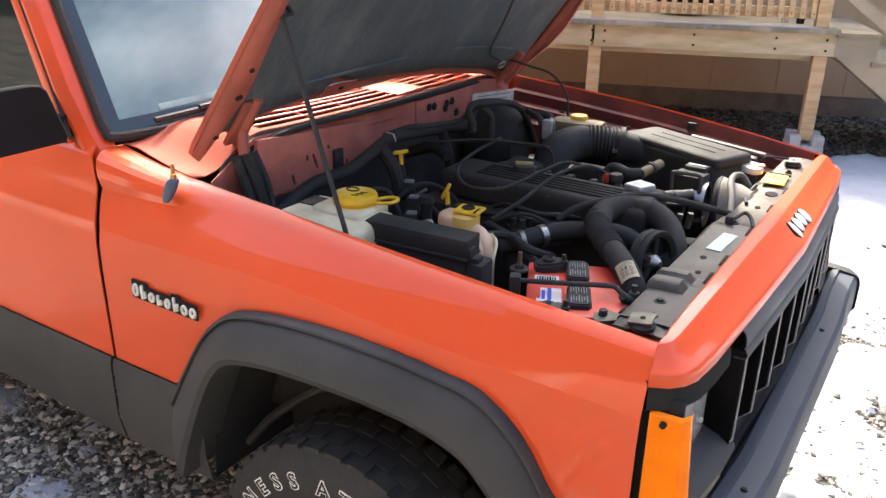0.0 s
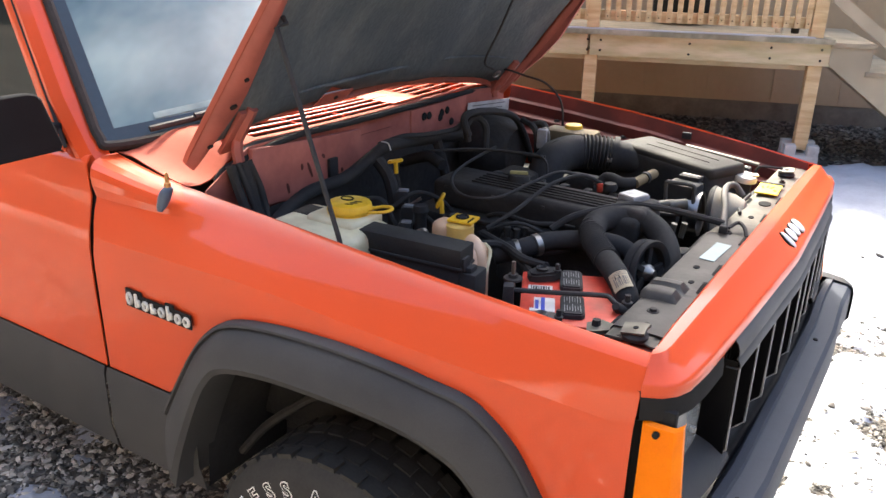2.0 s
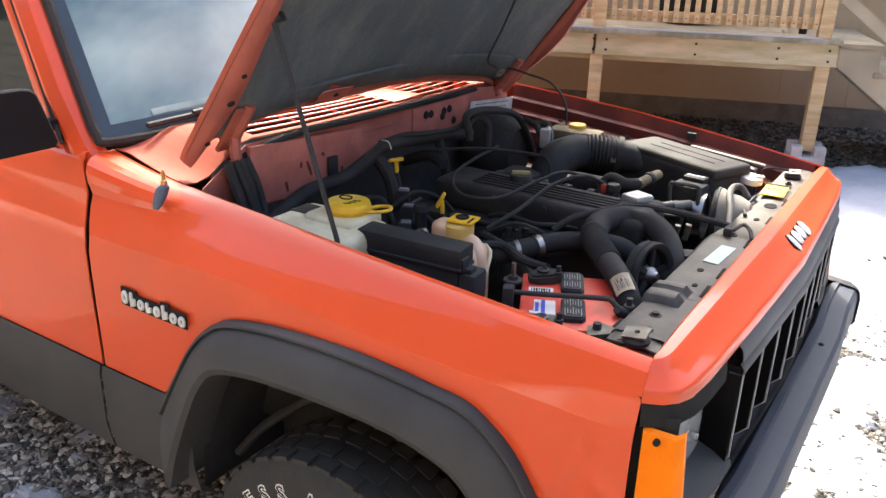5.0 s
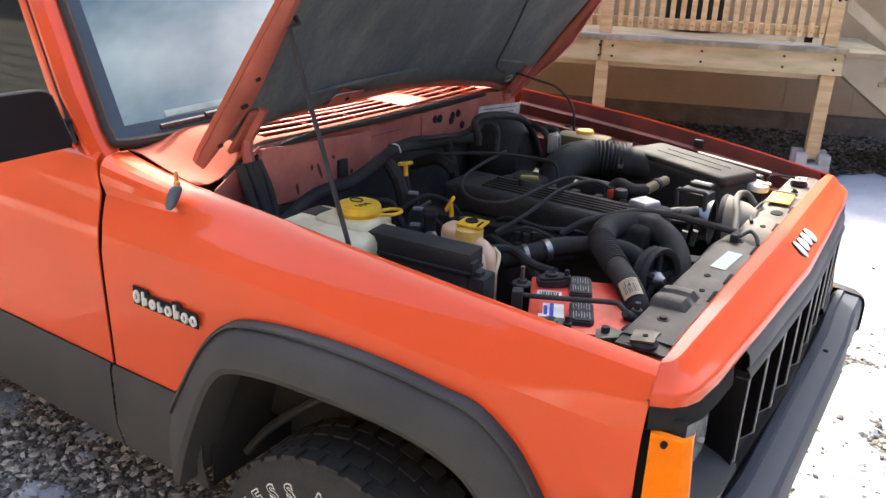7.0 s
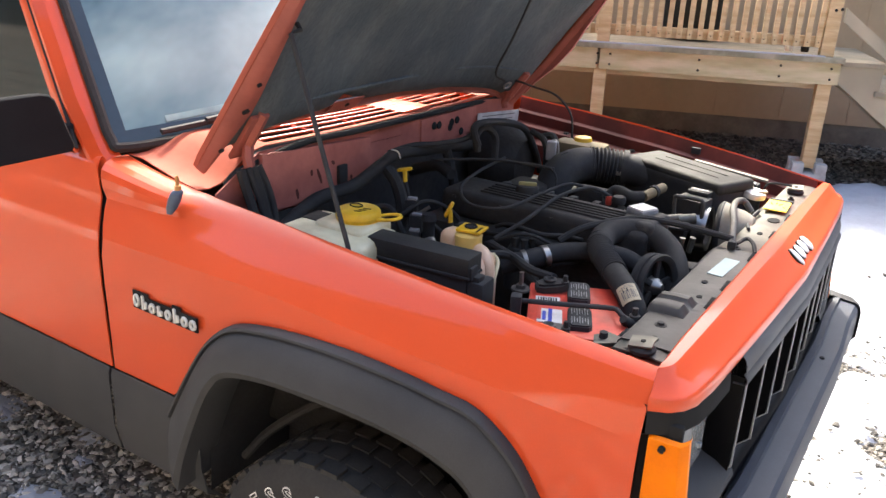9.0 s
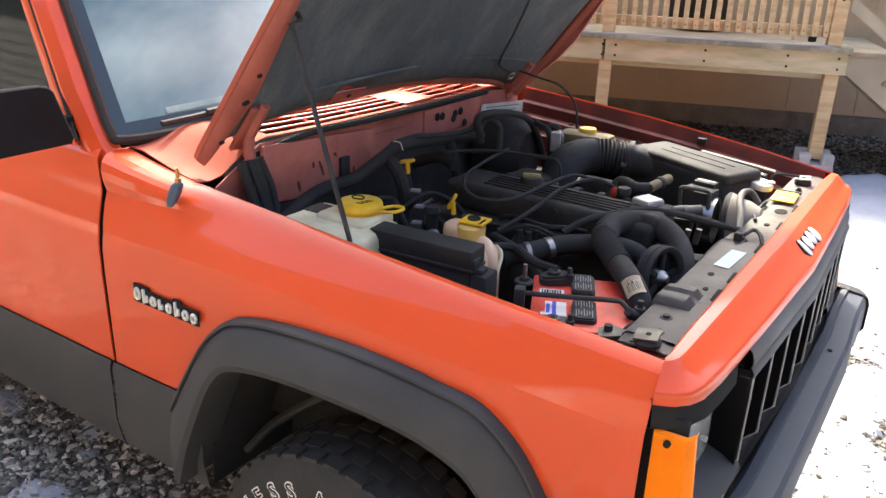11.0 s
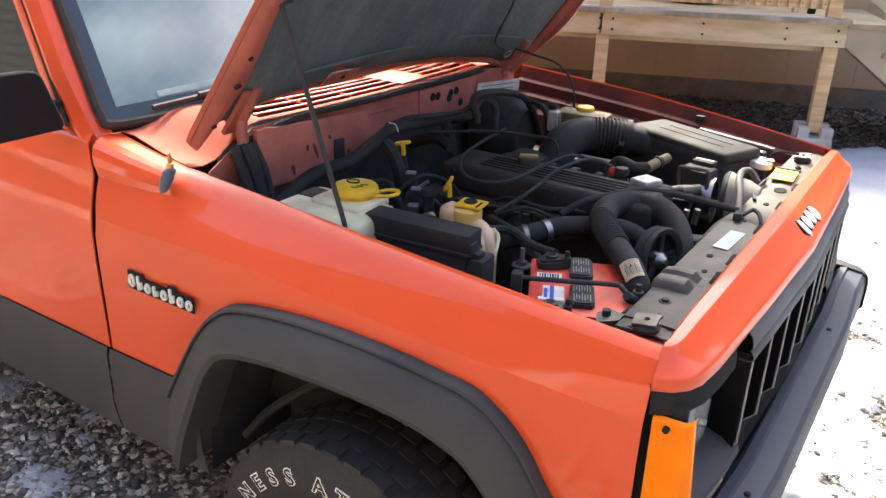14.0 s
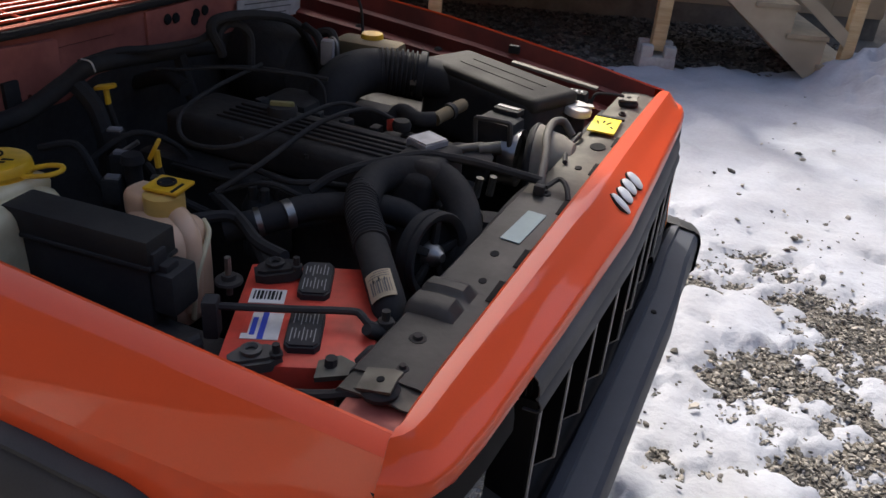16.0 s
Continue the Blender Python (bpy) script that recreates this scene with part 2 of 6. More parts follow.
def merge(bm, other, m=None):
    if m is not None:
        bmesh.ops.transform(other, matrix=m, verts=other.verts[:])
    me = bpy.data.meshes.new("t")
    other.to_mesh(me)
    other.free()
    bm.from_mesh(me)
    bpy.data.meshes.remove(me)
    return bm


def box(c, s, bevel=0.004, rz=0, m=None, bm=None, seg=2, taper=1.0):
    """A box with rounded edges: centre, size, turn about z. taper narrows its top."""
    b = bmesh.new()
    bmesh.ops.create_cube(b, size=1)
    for v in b.verts:
        k = taper if v.co.z > 0 else 1
        v.co = Vector((v.co.x * s[0] * k, v.co.y * s[1] * k, v.co.z * s[2]))
    if bevel:
        bmesh.ops.bevel(b, geom=b.edges[:], offset=bevel, segments=seg, affect="EDGES", profile=0.6)
    return merge(bm or bmesh.new(), b, (m or Matrix()) @ pose(*c, 0, 0, rz))


def bow(points, steps=6):
    """A smooth line through points."""
    p = [Vector(q) for q in points]
    p = [2 * p[0] - p[1]] + p + [2 * p[-1] - p[-2]]
    out = []
    for i in range(1, len(p) - 2):
        for k in range(steps):
            t = k / steps
            a, b, c, d = p[i - 1:i + 3]
            out.append(0.5 * (2 * b + (c - a) * t + (2 * a - 5 * b + 4 * c - d) * t * t + (3 * b - a - 3 * c + d) * t ** 3))
    return out + [p[-2]]


def tube(points, r, n=10, bm=None, smooth=6, ribs=0.0):
    """A round bar or hose along a line; r may be a list, one radius a point. ribs: depth of corrugation."""
    pts = bow(points, smooth) if smooth > 1 else [Vector(q) for q in points]
    bm = bm or bmesh.new()
    rings = []
    side = None
    for i, p in enumerate(pts):
        d = (pts[min(i + 1, len(pts) - 1)] - pts[max(i - 1, 0)]).normalized()
        if side is None:
            side = d.orthogonal().normalized()
        side = (side - d * side.dot(d)).normalized()
        up = d.cross(side)
        if isinstance(r, (list, tuple)):
            f = i / (len(pts) - 1) * (len(r) - 1)
            k = min(int(f), len(r) - 2)
            rad = r[k] + (r[k + 1] - r[k]) * (f - k)
        else:
            rad = r
        if ribs:
            rad -= ribs * (i % 4 > 1)
        rings.append([bm.verts.new(p + (side * math.cos(a) + up * math.sin(a)) * rad) for a in [2 * math.pi * j / n for j in range(n)]])
    for a, b in zip(rings, rings[1:]):
        for j in range(n):
            bm.faces.new((a[j], a[(j + 1) % n], b[(j + 1) % n], b[j]))
    bm.faces.new(rings[0][::-1])
    bm.faces.new(rings[-1])
    return bm


def lathe(profile, m, n=28, bm=None):
    """A turned shape: (radius, height) pairs round the z axis of m."""
    b = bmesh.new()
    rings = []
    for r, h in profile:
        if r < 1e-5:
            rings.append([b.verts.new((0, 0, h))])
        else:
            rings.append([b.verts.new((r * math.cos(2 * math.pi * j / n), r * math.sin(2 * math.pi * j / n), h)) for j in range(n)])
    for p, q in zip(rings, rings[1:]):
        for j in range(n):
            k = (j + 1) % n
            f = [p[j % len(p)], p[k % len(p)], q[k % len(q)], q[j % len(q)]]
            f = list(dict.fromkeys(f))
            if len(f) > 2:
                b.faces.new(f)
    return merge(bm or bmesh.new(), b, m)


def loft(rows, bm=None, closed=False):
    """A skin over rows of points, all of one length."""
    bm = bm or bmesh.new()
    g = [[bm.verts.new(p) for p in row] for row in rows]
    for a, b in zip(g, g[1:]):
        m = len(a)
        for j in range(m if closed else m - 1):
            bm.faces.new((a[j], a[(j + 1) % m], b[(j + 1) % m], b[j]))
    return bm


def slab(outline, thick, m, bevel=0.0, bm=None):
    """A flat shape of that thickness: an outline in x and y, from z = 0 up."""
    b = bmesh.new()
    f = b.faces.new([b.verts.new((x, y, 0)) for x, y in outline])
    r = bmesh.ops.extrude_face_region(b, geom=[f])
    bmesh.ops.translate(b, verts=[v for v in r["geom"] if isinstance(v, bmesh.types.BMVert)], vec=(0, 0, thick))
    if bevel:
        top = [e for e in b.edges if all(v.co.z > thick * 0.5 for v in e.verts)]
        bmesh.ops.bevel(b, geom=top, offset=bevel, segments=2, affect="EDGES")
    return merge(bm or bmesh.new(), b, m)


def thicken(bm, t):
    bmesh.ops.recalc_face_normals(bm, faces=bm.faces[:])
    bmesh.ops.solidify(bm, geom=bm.faces[:], thickness=t)
    return bm


def letters(name, text, size, m, mat, parent, depth=0.002, bold=0.0, label="", spacing=1.0, extra=None):
    c = bpy.data.curves.new(name, "FONT")
    c.body, c.size, c.extrude, c.offset, c.space_character = text, size, depth, bold, spacing
    c.align_x, c.align_y = "CENTER", "CENTER"
    c.resolution_u = 3
    ob = bpy.data.objects.new(name, c)
    me = bpy.data.meshes.new_from_object(ob)
    bpy.data.objects.remove(ob)
    me.transform(m)
    me.materials.clear()
    me.materials.append(mat)
    o = new(name, me)
    o.parent = shallow(parent)
    return tagged(o, label) if label else o


def mirror_y(points):
    return [(x, -y, z) for x, y, z in points]


def lerp(a, b, t):
    return a + (b - a) * t


def track(keys, x):
    """A value between keys (x, value) in order."""
    if x <= keys[0][0]:
        return keys[0][1]
    for (a, u), (b, v) in zip(keys, keys[1:]):
        if x <= b:
            return lerp(u, v, (x - a) / (b - a))
    return keys[-1][1]


# ---- the car: body ----
CY = 0.018
car = thing("off_road_car", "orange boxy off-road car parked on gravel with its hood propped open", "car")
FLARE = [(-0.615, 0.66), (-0.56, 0.75), (-0.49, 0.857), (-0.435, 0.917), (-0.37, 0.957), (-0.25, 0.978), (-0.094, 0.984), (0.05, 0.977), (0.135, 0.966), (0.205, 0.955), (0.258, 0.925), (0.310, 0.875), (0.360, 0.795), (0.402, 0.722), (0.47, 0.50)]
ARCH = [(-0.555, 0.47), (-0.52, 0.58), (-0.455, 0.73), (-0.41, 0.81), (-0.36, 0.853), (-0.25, 0.874), (-0.117, 0.878), (0.0, 0.875), (0.10, 0.865), (0.17, 0.845), (0.225, 0.815), (0.295, 0.735), (0.345, 0.66), (0.38, 0.57), (0.395, 0.48)]


def top_z(x):
    return track([(-0.85, 1.217), (-0.78, 1.204), (-0.70, 1.190), (-0.64, 1.182), (-0.35, 1.16), (-0.04, 1.135), (0.22, 1.118), (0.51, 1.10)], x)


def lift(x):
    """Raises the left fender towards the windscreen to fit the camera's view."""
    return track([(-0.85, 0.042), (-0.1, 0.044), (0.1, 0.034), (0.3, 0.020), (0.5, 0.0), (0.52, 0.0)], x)


def top_y(x):
    return track([(-0.85, 0.694), (-0.75, 0.704), (-0.64, 0.711), (0.51, 0.702)], x)


def side_y(x):
    return track([(-2.2, 0.85), (-0.85, 0.838), (-0.5, 0.83), (0.1, 0.80), (0.51, 0.765)], x)


def arch_z(x):
    """The lower edge of the fender's skin over the wheel."""
    return track(FLARE, x) - 0.01 if -0.615 < x < 0.47 else 0.47


def lean(x, z):
    """The rear edge of the fender leans back above the crease."""
    return -0.37 * max(0.0, z - 1.04) * min(1.0, max(0.0, (-0.62 - x) / 0.2))


def fender(sign, name, label):
    rows = []
    xs = [-0.838, -0.80, -0.75, -0.7, -0.63] + [p[0] for p in FLARE[:-1]] + [0.49, 0.5102]
    for x in xs:
        zt, yt, ys = top_z(x), top_y(x), side_y(x)
        if sign < 0:
            zt, yt, ys = zt + lift(x), yt + 2 * CY, ys + CY
        za = arch_z(x) if -0.6 < x else 0.69
        fy = yt + track([(-0.85, 0.090), (-0.64, 0.062), (-0.38, 0.036), (0.51, 0.022)], x)
        fz = zt - track([(-0.85, 0.089), (-0.64, 0.052), (-0.38, 0.025), (0.51, 0.015)], x)
        c_y, c_z = lerp(yt, ys, 0.93), zt - track([(-0.85, 0.174), (-0.64, 0.138), (-0.32, 0.112), (0.51, 0.115)], x)
        prof = [(yt - 0.007, zt - 0.012), (yt - 0.007, zt - 0.004), (yt - 0.005, zt - 0.001)] if sign > 0 else [(yt - 0.002, zt - 0.004)]
        prof += [(yt, zt), (yt + 0.003, zt - 0.0015)]
        swell = track([(-0.85, 0.042), (-0.75, 0.028), (-0.64, 0.013), (-0.45, 0.002), (0.51, 0.001)], x)
        for k in (0.12, 0.25, 0.4, 0.55, 0.7, 0.85, 1.0):
            o = swell * max(0.0, math.sin(k * math.pi)) ** 0.8
            prof.append((lerp(yt + 0.003, fy, k) + o * 0.7, lerp(zt - 0.0015, fz, k) + o * 0.7))
        for k in (0.3, 0.65, 1.0):
            prof.append((lerp(fy, c_y, k) + 0.004 * math.sin(k * math.pi), lerp(fz, c_z, k)))
        z0, z1 = c_z, min(za, c_z - 0.02)
        for k in (0.12, 0.3, 0.5, 0.75, 1):
            z = lerp(z0, z1, k)
            prof.append((lerp(c_y, ys, min(1, (z0 - z) / 0.05)), z))
        rows.append([(x + lean(x, z), sign * -y, z) for y, z in prof])
    return part(name, thicken(loft(rows), 0.002), PAINT, car, label, 11)


fender(1, "fender", "")
lf = fender(-1, "fender", "")

# dark wheel flare and lower cladding
def flare(sign):
    rows = []
    n = len(FLARE)
    for i in range(n):
        (ox, oz), (ix, iz) = FLARE[i], ARCH[i]
        yo = side_y(ox)
        row = [(ox, yo - 0.004, oz), (ox, yo + 0.016, oz + 0.001), (lerp(ox, ix, 0.035), yo + 0.025, lerp(oz, iz, 0.035)), (lerp(ox, ix, 0.085), yo + 0.027, lerp(oz, iz, 0.085)), (lerp(ox, ix, 0.115), yo + 0.020, lerp(oz, iz, 0.115))]
        for k, bulge in ((0.15, 0.025), (0.3, 0.040), (0.55, 0.056), (0.85, 0.066), (1.0, 0.060)):
            row.append((lerp(ox, ix, k), yo + bulge, lerp(oz, iz, k)))
        row += [(ix, yo + 0.045, iz - 0.002), (ix, yo - 0.05, iz + 0.004)]
        rows.append([(x, -sign * y, z) for x, y, z in row])
    fine = []
    for j in range(len(rows[0])):
        fine.append(bow([r[j] for r in rows], 4))
    part("wheel_flare", loft(fine), TRIM, car, "dark grey plastic wheel arch flare", 32)


flare(1)
flare(-1)
b = bmesh.new()
loft([[(x, -side_y(x) - 0.006, 0.69), (x, -side_y(x) - 0.012, 0.675), (x, -side_y(x) - 0.014, 0.52), (x, -side_y(x) + 0.0, 0.44), (x, -side_y(x) + 0.05, 0.40)] for x in (-0.842, -0.75, -0.65, -0.60, -0.52)], b)
part("lower_cladding", thicken(b, 0.003), TRIM, car, "dark grey plastic lower body cladding")

# door with its lower cladding, window and mirror
door = part("door", thicken(loft([[(x + (lean(x, z) if x > -1.0 else 0), -y, z) for y, z in ((0.735, 1.224), (0.758, 1.218), (0.776, 1.200), (0.790, 1.13), (side_y(x) - 0.012, 1.06), (side_y(x) - 0.006, 1.045), (side_y(x), 1.01), (side_y(x) + 0.002, 0.93), (side_y(x) + 0.001, 0.8), (side_y(x), 0.69))] for x in (-2.0, -1.7, -1.4, -1.1, -0.95, -0.88, -0.855, -0.850)]), 0.004), PAINT, car)
part("door_cladding", thicken(loft([[(x, -side_y(x) - 0.006, 0.69), (x, -side_y(x) - 0.012, 0.675), (x, -side_y(x) - 0.014, 0.52), (x, -side_y(x), 0.44), (x, -side_y(x) + 0.05, 0.40)] for x in (-2.0, -1.6, -1.2, -0.95, -0.852)]), 0.003), TRIM, door, "dark grey plastic cladding")

seal = [(1.185, 0.742), (1.13, 0.770), (1.05, 0.812), (0.98, 0.824), (0.85, 0.824), (0.70, 0.822), (0.46, 0.80)]
part("door_seal", thicken(loft([[(x + lean(-0.845, z), -y, z) for z, y in seal] for x in (-0.90, -0.80)]), 0.003), RUBBER, car)

# windscreen surround
P0, P1 = Vector((-0.93, -0.755, 1.225)), Vector((-1.265, -0.665, 1.70))


def on_pillar(t, off):
    return P0.lerp(P1, t) + Vector(off)


for s in (1, -1):
    rows = []
    for t in (-0.13, 0.0, 0.25, 0.5, 0.75, 1.0):
        dip = 0.034 if t < 0 else 0.016 if t == 0 else 0.0
        rows.append([(q.x, s * (q.y + dip), q.z) for q in (on_pillar(t, o) for o in ((0.018, 0.03, 0.0), (0.014, 0.012, 0.010), (0.004, -0.012, 0.008), (-0.022, -0.03, 0), (-0.036, -0.03, -0.004), (-0.036, 0.0, -0.01)))])
    part("windscreen_pillar", thicken(loft(rows), 0.004), PAINT, car, "", 30)
rows = []
for t in (0.0, 0.25, 0.5, 0.75, 1.0):
    rows.append([on_pillar(t, o) for o in ((-0.04, -0.028, 0), (-0.05, -0.03, 0.003), (-0.085, -0.026, 0.003), (-0.09, -0.01, 0))])
part("door_window_frame", thicken(loft(rows), 0.004), PAINT, door, "", 30)
part("door_gap_seal", tube([on_pillar(t, (-0.0385, -0.027, 0.0)) for t in (0.02, 0.25, 0.5, 0.75, 1.0)], 0.005, 6, smooth=1), RUBBER, car)
b = bmesh.new()
loft([[on_pillar(0.0, (-0.09, -0.012, -0.01)), (-2.0, -0.76, 1.225)], [on_pillar(1.0, (-0.09, -0.012, 0)), (-2.0, -0.67, 1.70)]], b)
part("door_window", thicken(b, 0.004), GLASS, door, "dark side window glass")


def screen(u, v):
    """A point of the windscreen: u across (-1 to 1), v up."""
    x = lerp(-0.905, -1.235, v) + 0.12 * (1 - u * u)
    return Vector((x, u * lerp(0.728, 0.64, v), lerp(1.232, 1.70, v) + 0.03 * (1 - u * u)))


part("windscreen", loft([[screen(u / 10, v / 5) for u in range(-10, 11)] for v in range(6)]), SCREEN, car, "windscreen glass with pale sky streaks in its colour")
b = bmesh.new()
for s in (-1, 1):
    loft([[screen(s * u, v / 6) + Vector((0.003, 0, 0.002)) for v in range(7)] for u in (1.0, 0.945)], b)
loft([[screen(u / 10, v) + Vector((0.003, 0, 0.002)) for u in range(-10, 11)] for v in (0.0, 0.075)], b)
part("glass_border", b, BORDER, car, "black printed border of the windscreen")
# Pale strip painted in place of light off the dash edge in the glass.
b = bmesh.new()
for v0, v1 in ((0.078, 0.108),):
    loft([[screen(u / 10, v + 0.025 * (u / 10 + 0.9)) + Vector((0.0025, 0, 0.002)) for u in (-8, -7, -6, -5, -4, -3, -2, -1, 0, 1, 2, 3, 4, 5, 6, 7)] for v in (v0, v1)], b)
part("dash_gleam", b, GLEAM, car, "pale strip painted as a gleam along the windscreen base")
part("windscreen_seal", tube([screen(-1, 1), screen(-1, 0.6), screen(-1, 0.2), screen(-0.995, 0.05), screen(-0.95, 0.0), screen(-0.6, -0.01), screen(0, -0.01), screen(0.6, -0.01), screen(0.95, 0), screen(1, 0.2), screen(1, 1)], 0.013, 8), RUBBER, car)
roof = part("roof", box((-2.17, 0, 1.72), (1.9, 1.36, 0.06), 0.03), PAINT, car)
shell = [(0.70, 1.16), (0.775, 1.225), (0.84, 1.03), (0.852, 0.93), (0.85, 0.69), (0.83, 0.45), (0.70, 0.40)]
for s in (-1, 1):
    xs = (-2.02, -2.3, -2.7, -3.05, -3.09) if s < 0 else (-0.86, -1.4, -2.0, -2.7, -3.05, -3.09)
    part("rear_side", thicken(loft([[(x, s * (y - (0.02 if x < -3.06 else 0)), z) for y, z in shell] for x in xs]), 0.004), PAINT, car)
    part("rear_window", thicken(loft([[(x, s * 0.765, 1.22), (x - 0.02, s * 0.672, 1.69)] for x in ((-2.05, -2.95) if s < 0 else (-1.05, -2.95))]), 0.004), GLASS, car, "dark rear side glass")
    part("rear_pillar", thicken(loft([[(x, s * 0.775, 1.2), (x - 0.02, s * 0.68, 1.70)] for x in (-2.93, -3.08)]), 0.02), PAINT, car)
part("tailgate", thicken(loft([[(-3.09, y, 0.5), (-3.10, y, 1.2), (-3.08, y * 0.88, 1.70)] for y in (-0.82, 0, 0.82)]), 0.01), PAINT, car)
part("underbody", box((-1.9, 0, 0.42), (2.3, 1.2, 0.10), 0.02), GREASE, car)
part("dashboard", box((-1.12, 0, 1.16), (0.35, 1.36, 0.12), 0.03), BLACK, car, "dark dashboard behind the windscreen")

rows = []
for x, k in ((-0.885, 0.95), (-0.888, 0.99), (-0.896, 1.0), (-0.930, 0.93), (-0.975, 0.76), (-1.005, 0.60)):
    ring = [(-0.846, -0.070), (-0.838, -0.058), (-0.842, -0.040), (-0.872, 0.056), (-0.884, 0.068), (-0.905, 0.073), (-1.06, 0.073), (-1.08, 0.06), (-1.08, -0.06), (-1.06, -0.072)]
    rows.append([(x, -0.96 + (y + 0.96) * k, 1.324 + z * k) for y, z in ring])
b = loft(rows, closed=True)
for r in (rows[0], rows[-1]):
    b.faces.new([b.verts.new(p) for p in r])
mir = part("door_mirror", b, MIRRORBLACK, car, "black plastic door mirror", 50)
part("mirror_arm", box((-1.02, -0.80, 1.275), (0.04, 0.14, 0.03), 0.010), MIRRORBLACK, mir)

# cowl panel between hood and windscreen, with its slotted air inlet
def cowl(y, k):
    """A point of the cowl: k = 0 at its front edge, 1 at the glass."""
    u = y / 0.72
    front = -0.575 - 0.05 * u ** 4
    back = -0.895 + 0.13 * (1 - u * u)
    x = lerp(front, back, k)
    w = min(1.0, max(0.0, (abs(y) - 0.53) / 0.15))
    w = w * w * (3 - 2 * w)
    a = min(abs(y), top_y(x) - 0.0035 + (2 * CY if y > 0 else 0))
    return Vector((x, a if y > 0 else -a, lerp(1.252 - 0.012 * u + 0.006 * math.sin(k * math.pi), top_z(max(x, -0.85)) + 0.001 + (lift(max(x, -0.85)) if y > 0 else 0), w)))


b = bmesh.new()
ys = [-0.72, -0.68, -0.65, -0.62, -0.59, -0.56, -0.52, -0.505]
loft([[cowl(y, k) for y in ys] for k in (0, 0.2, 0.4, 0.6, 0.8, 1)], b)
loft([[cowl(-y, k) for y in ys] for k in (0, 0.2, 0.4, 0.6, 0.8, 1)], b)
mid = [-0.505 + 1.01 * i / 24 for i in range(25)]
for a, c in ((0, 0.07), (0.93, 1.0)):
    loft([[cowl(y, k) for y in mid] for k in (a, c)], b)
part("cowl_panel", thicken(b, 0.003), DULLORANGE, car)
grid = part("cowl_inlet", loft([[cowl(y, k) - Vector((0, 0, 0.06)) for y in mid] for k in (0.02, 0.98)]), INK, car, "dark slotted air inlet")
for k in (0.16, 0.34, 0.52, 0.70, 0.86):
    part("slat", tube([cowl(y, k) + Vector((0, 0, 0.001)) for y in mid[::4]], 0.0035, 6, smooth=2), PAINT, grid)
for y in (-0.33, -0.17, 0.17, 0.33):
    part("cross_bar", tube([cowl(y, k) for k in (0.1, 0.5, 0.9)], 0.003, 6, smooth=1), PAINT, grid)
part("centre_plate", box(cowl(0.12, 0.5), (0.17, 0.14, 0.006), 0.002), PAINT, grid)
part("cowl_seal", tube([cowl(y, 0) + Vector((0.010, 0, -0.010)) for y in (-0.645, -0.6, -0.4, -0.2, 0, 0.2, 0.4, 0.6, 0.70)], 0.009, 8), RUBBER, car)
part("wiper", tube([(-0.855, -0.62, 1.268), (-0.81, -0.40, 1.283), (-0.765, -0.1, 1.292), (-0.75, 0.1, 1.292)], 0.008, 6), BLACK, car, "black wiper blade lying on the glass base")
part("wiper_arm", tube([(-0.825, -0.50, 1.283), (-0.785, -0.33, 1.298), (-0.76, -0.15, 1.29)], 0.009, 6), BLACK, car)

# antenna base
AX, AY, AZ = -0.617, -0.768, 1.194
b = bmesh.new()
rows = []
for k, dx, dy, rx, ry in ((-0.052, -0.012, -0.020, 0.008, 0.004), (-0.040, -0.010, -0.014, 0.015, 0.010), (-0.022, -0.007, -0.007, 0.017, 0.014), (-0.006, -0.003, -0.002, 0.0155, 0.014), (0.0, -0.001, 0.0, 0.0125, 0.012), (0.003, 0.0, 0.0, 0.008, 0.008)):
    rows.append([(AX + dx + rx * math.cos(a), AY + dy + ry * math.sin(a), AZ + k) for a in [2 * math.pi * i / 18 for i in range(18)]])
loft(rows, b, True)
for r in (rows[0], rows[-1]):
    b.faces.new([b.verts.new(p) for p in r])
part("antenna_base", b, ANTENNA, car, "blue-grey plastic antenna base")
part("antenna_stud", lathe([(0.0075, 0.0), (0.0075, 0.013), (0.0048, 0.015), (0.0048, 0.03), (0.002, 0.037), (0, 0.037)], pose(AX, AY, AZ)), BRASS, car, "bare copper antenna stud")

# nose: header panel, lamps, grille and bumper


def plan(s):
    """Inner and outer line of the nose in plan, s from -1 (this car's right) to 1."""
    a, g = abs(s), 1 if s > 0 else -1
    stations = [(0.0, 0.500, 0.0, 0.608, 0.0), (0.5, 0.501, 0.36, 0.595, 0.37), (0.8, 0.503, 0.60, 0.584, 0.62), (0.90, 0.506, 0.675, 0.576, 0.692), (0.95, 0.508, 0.695, 0.564, 0.728), (0.98, 0.509, 0.706, 0.545, 0.750), (1.0, 0.510, 0.716, 0.512, 0.766)]
    v = [track([(q[0], q[i]) for q in stations], a) for i in (1, 2, 3, 4)]
    return Vector((v[0], CY + g * v[1], 0)), Vector((v[2], CY + g * v[3], 0))


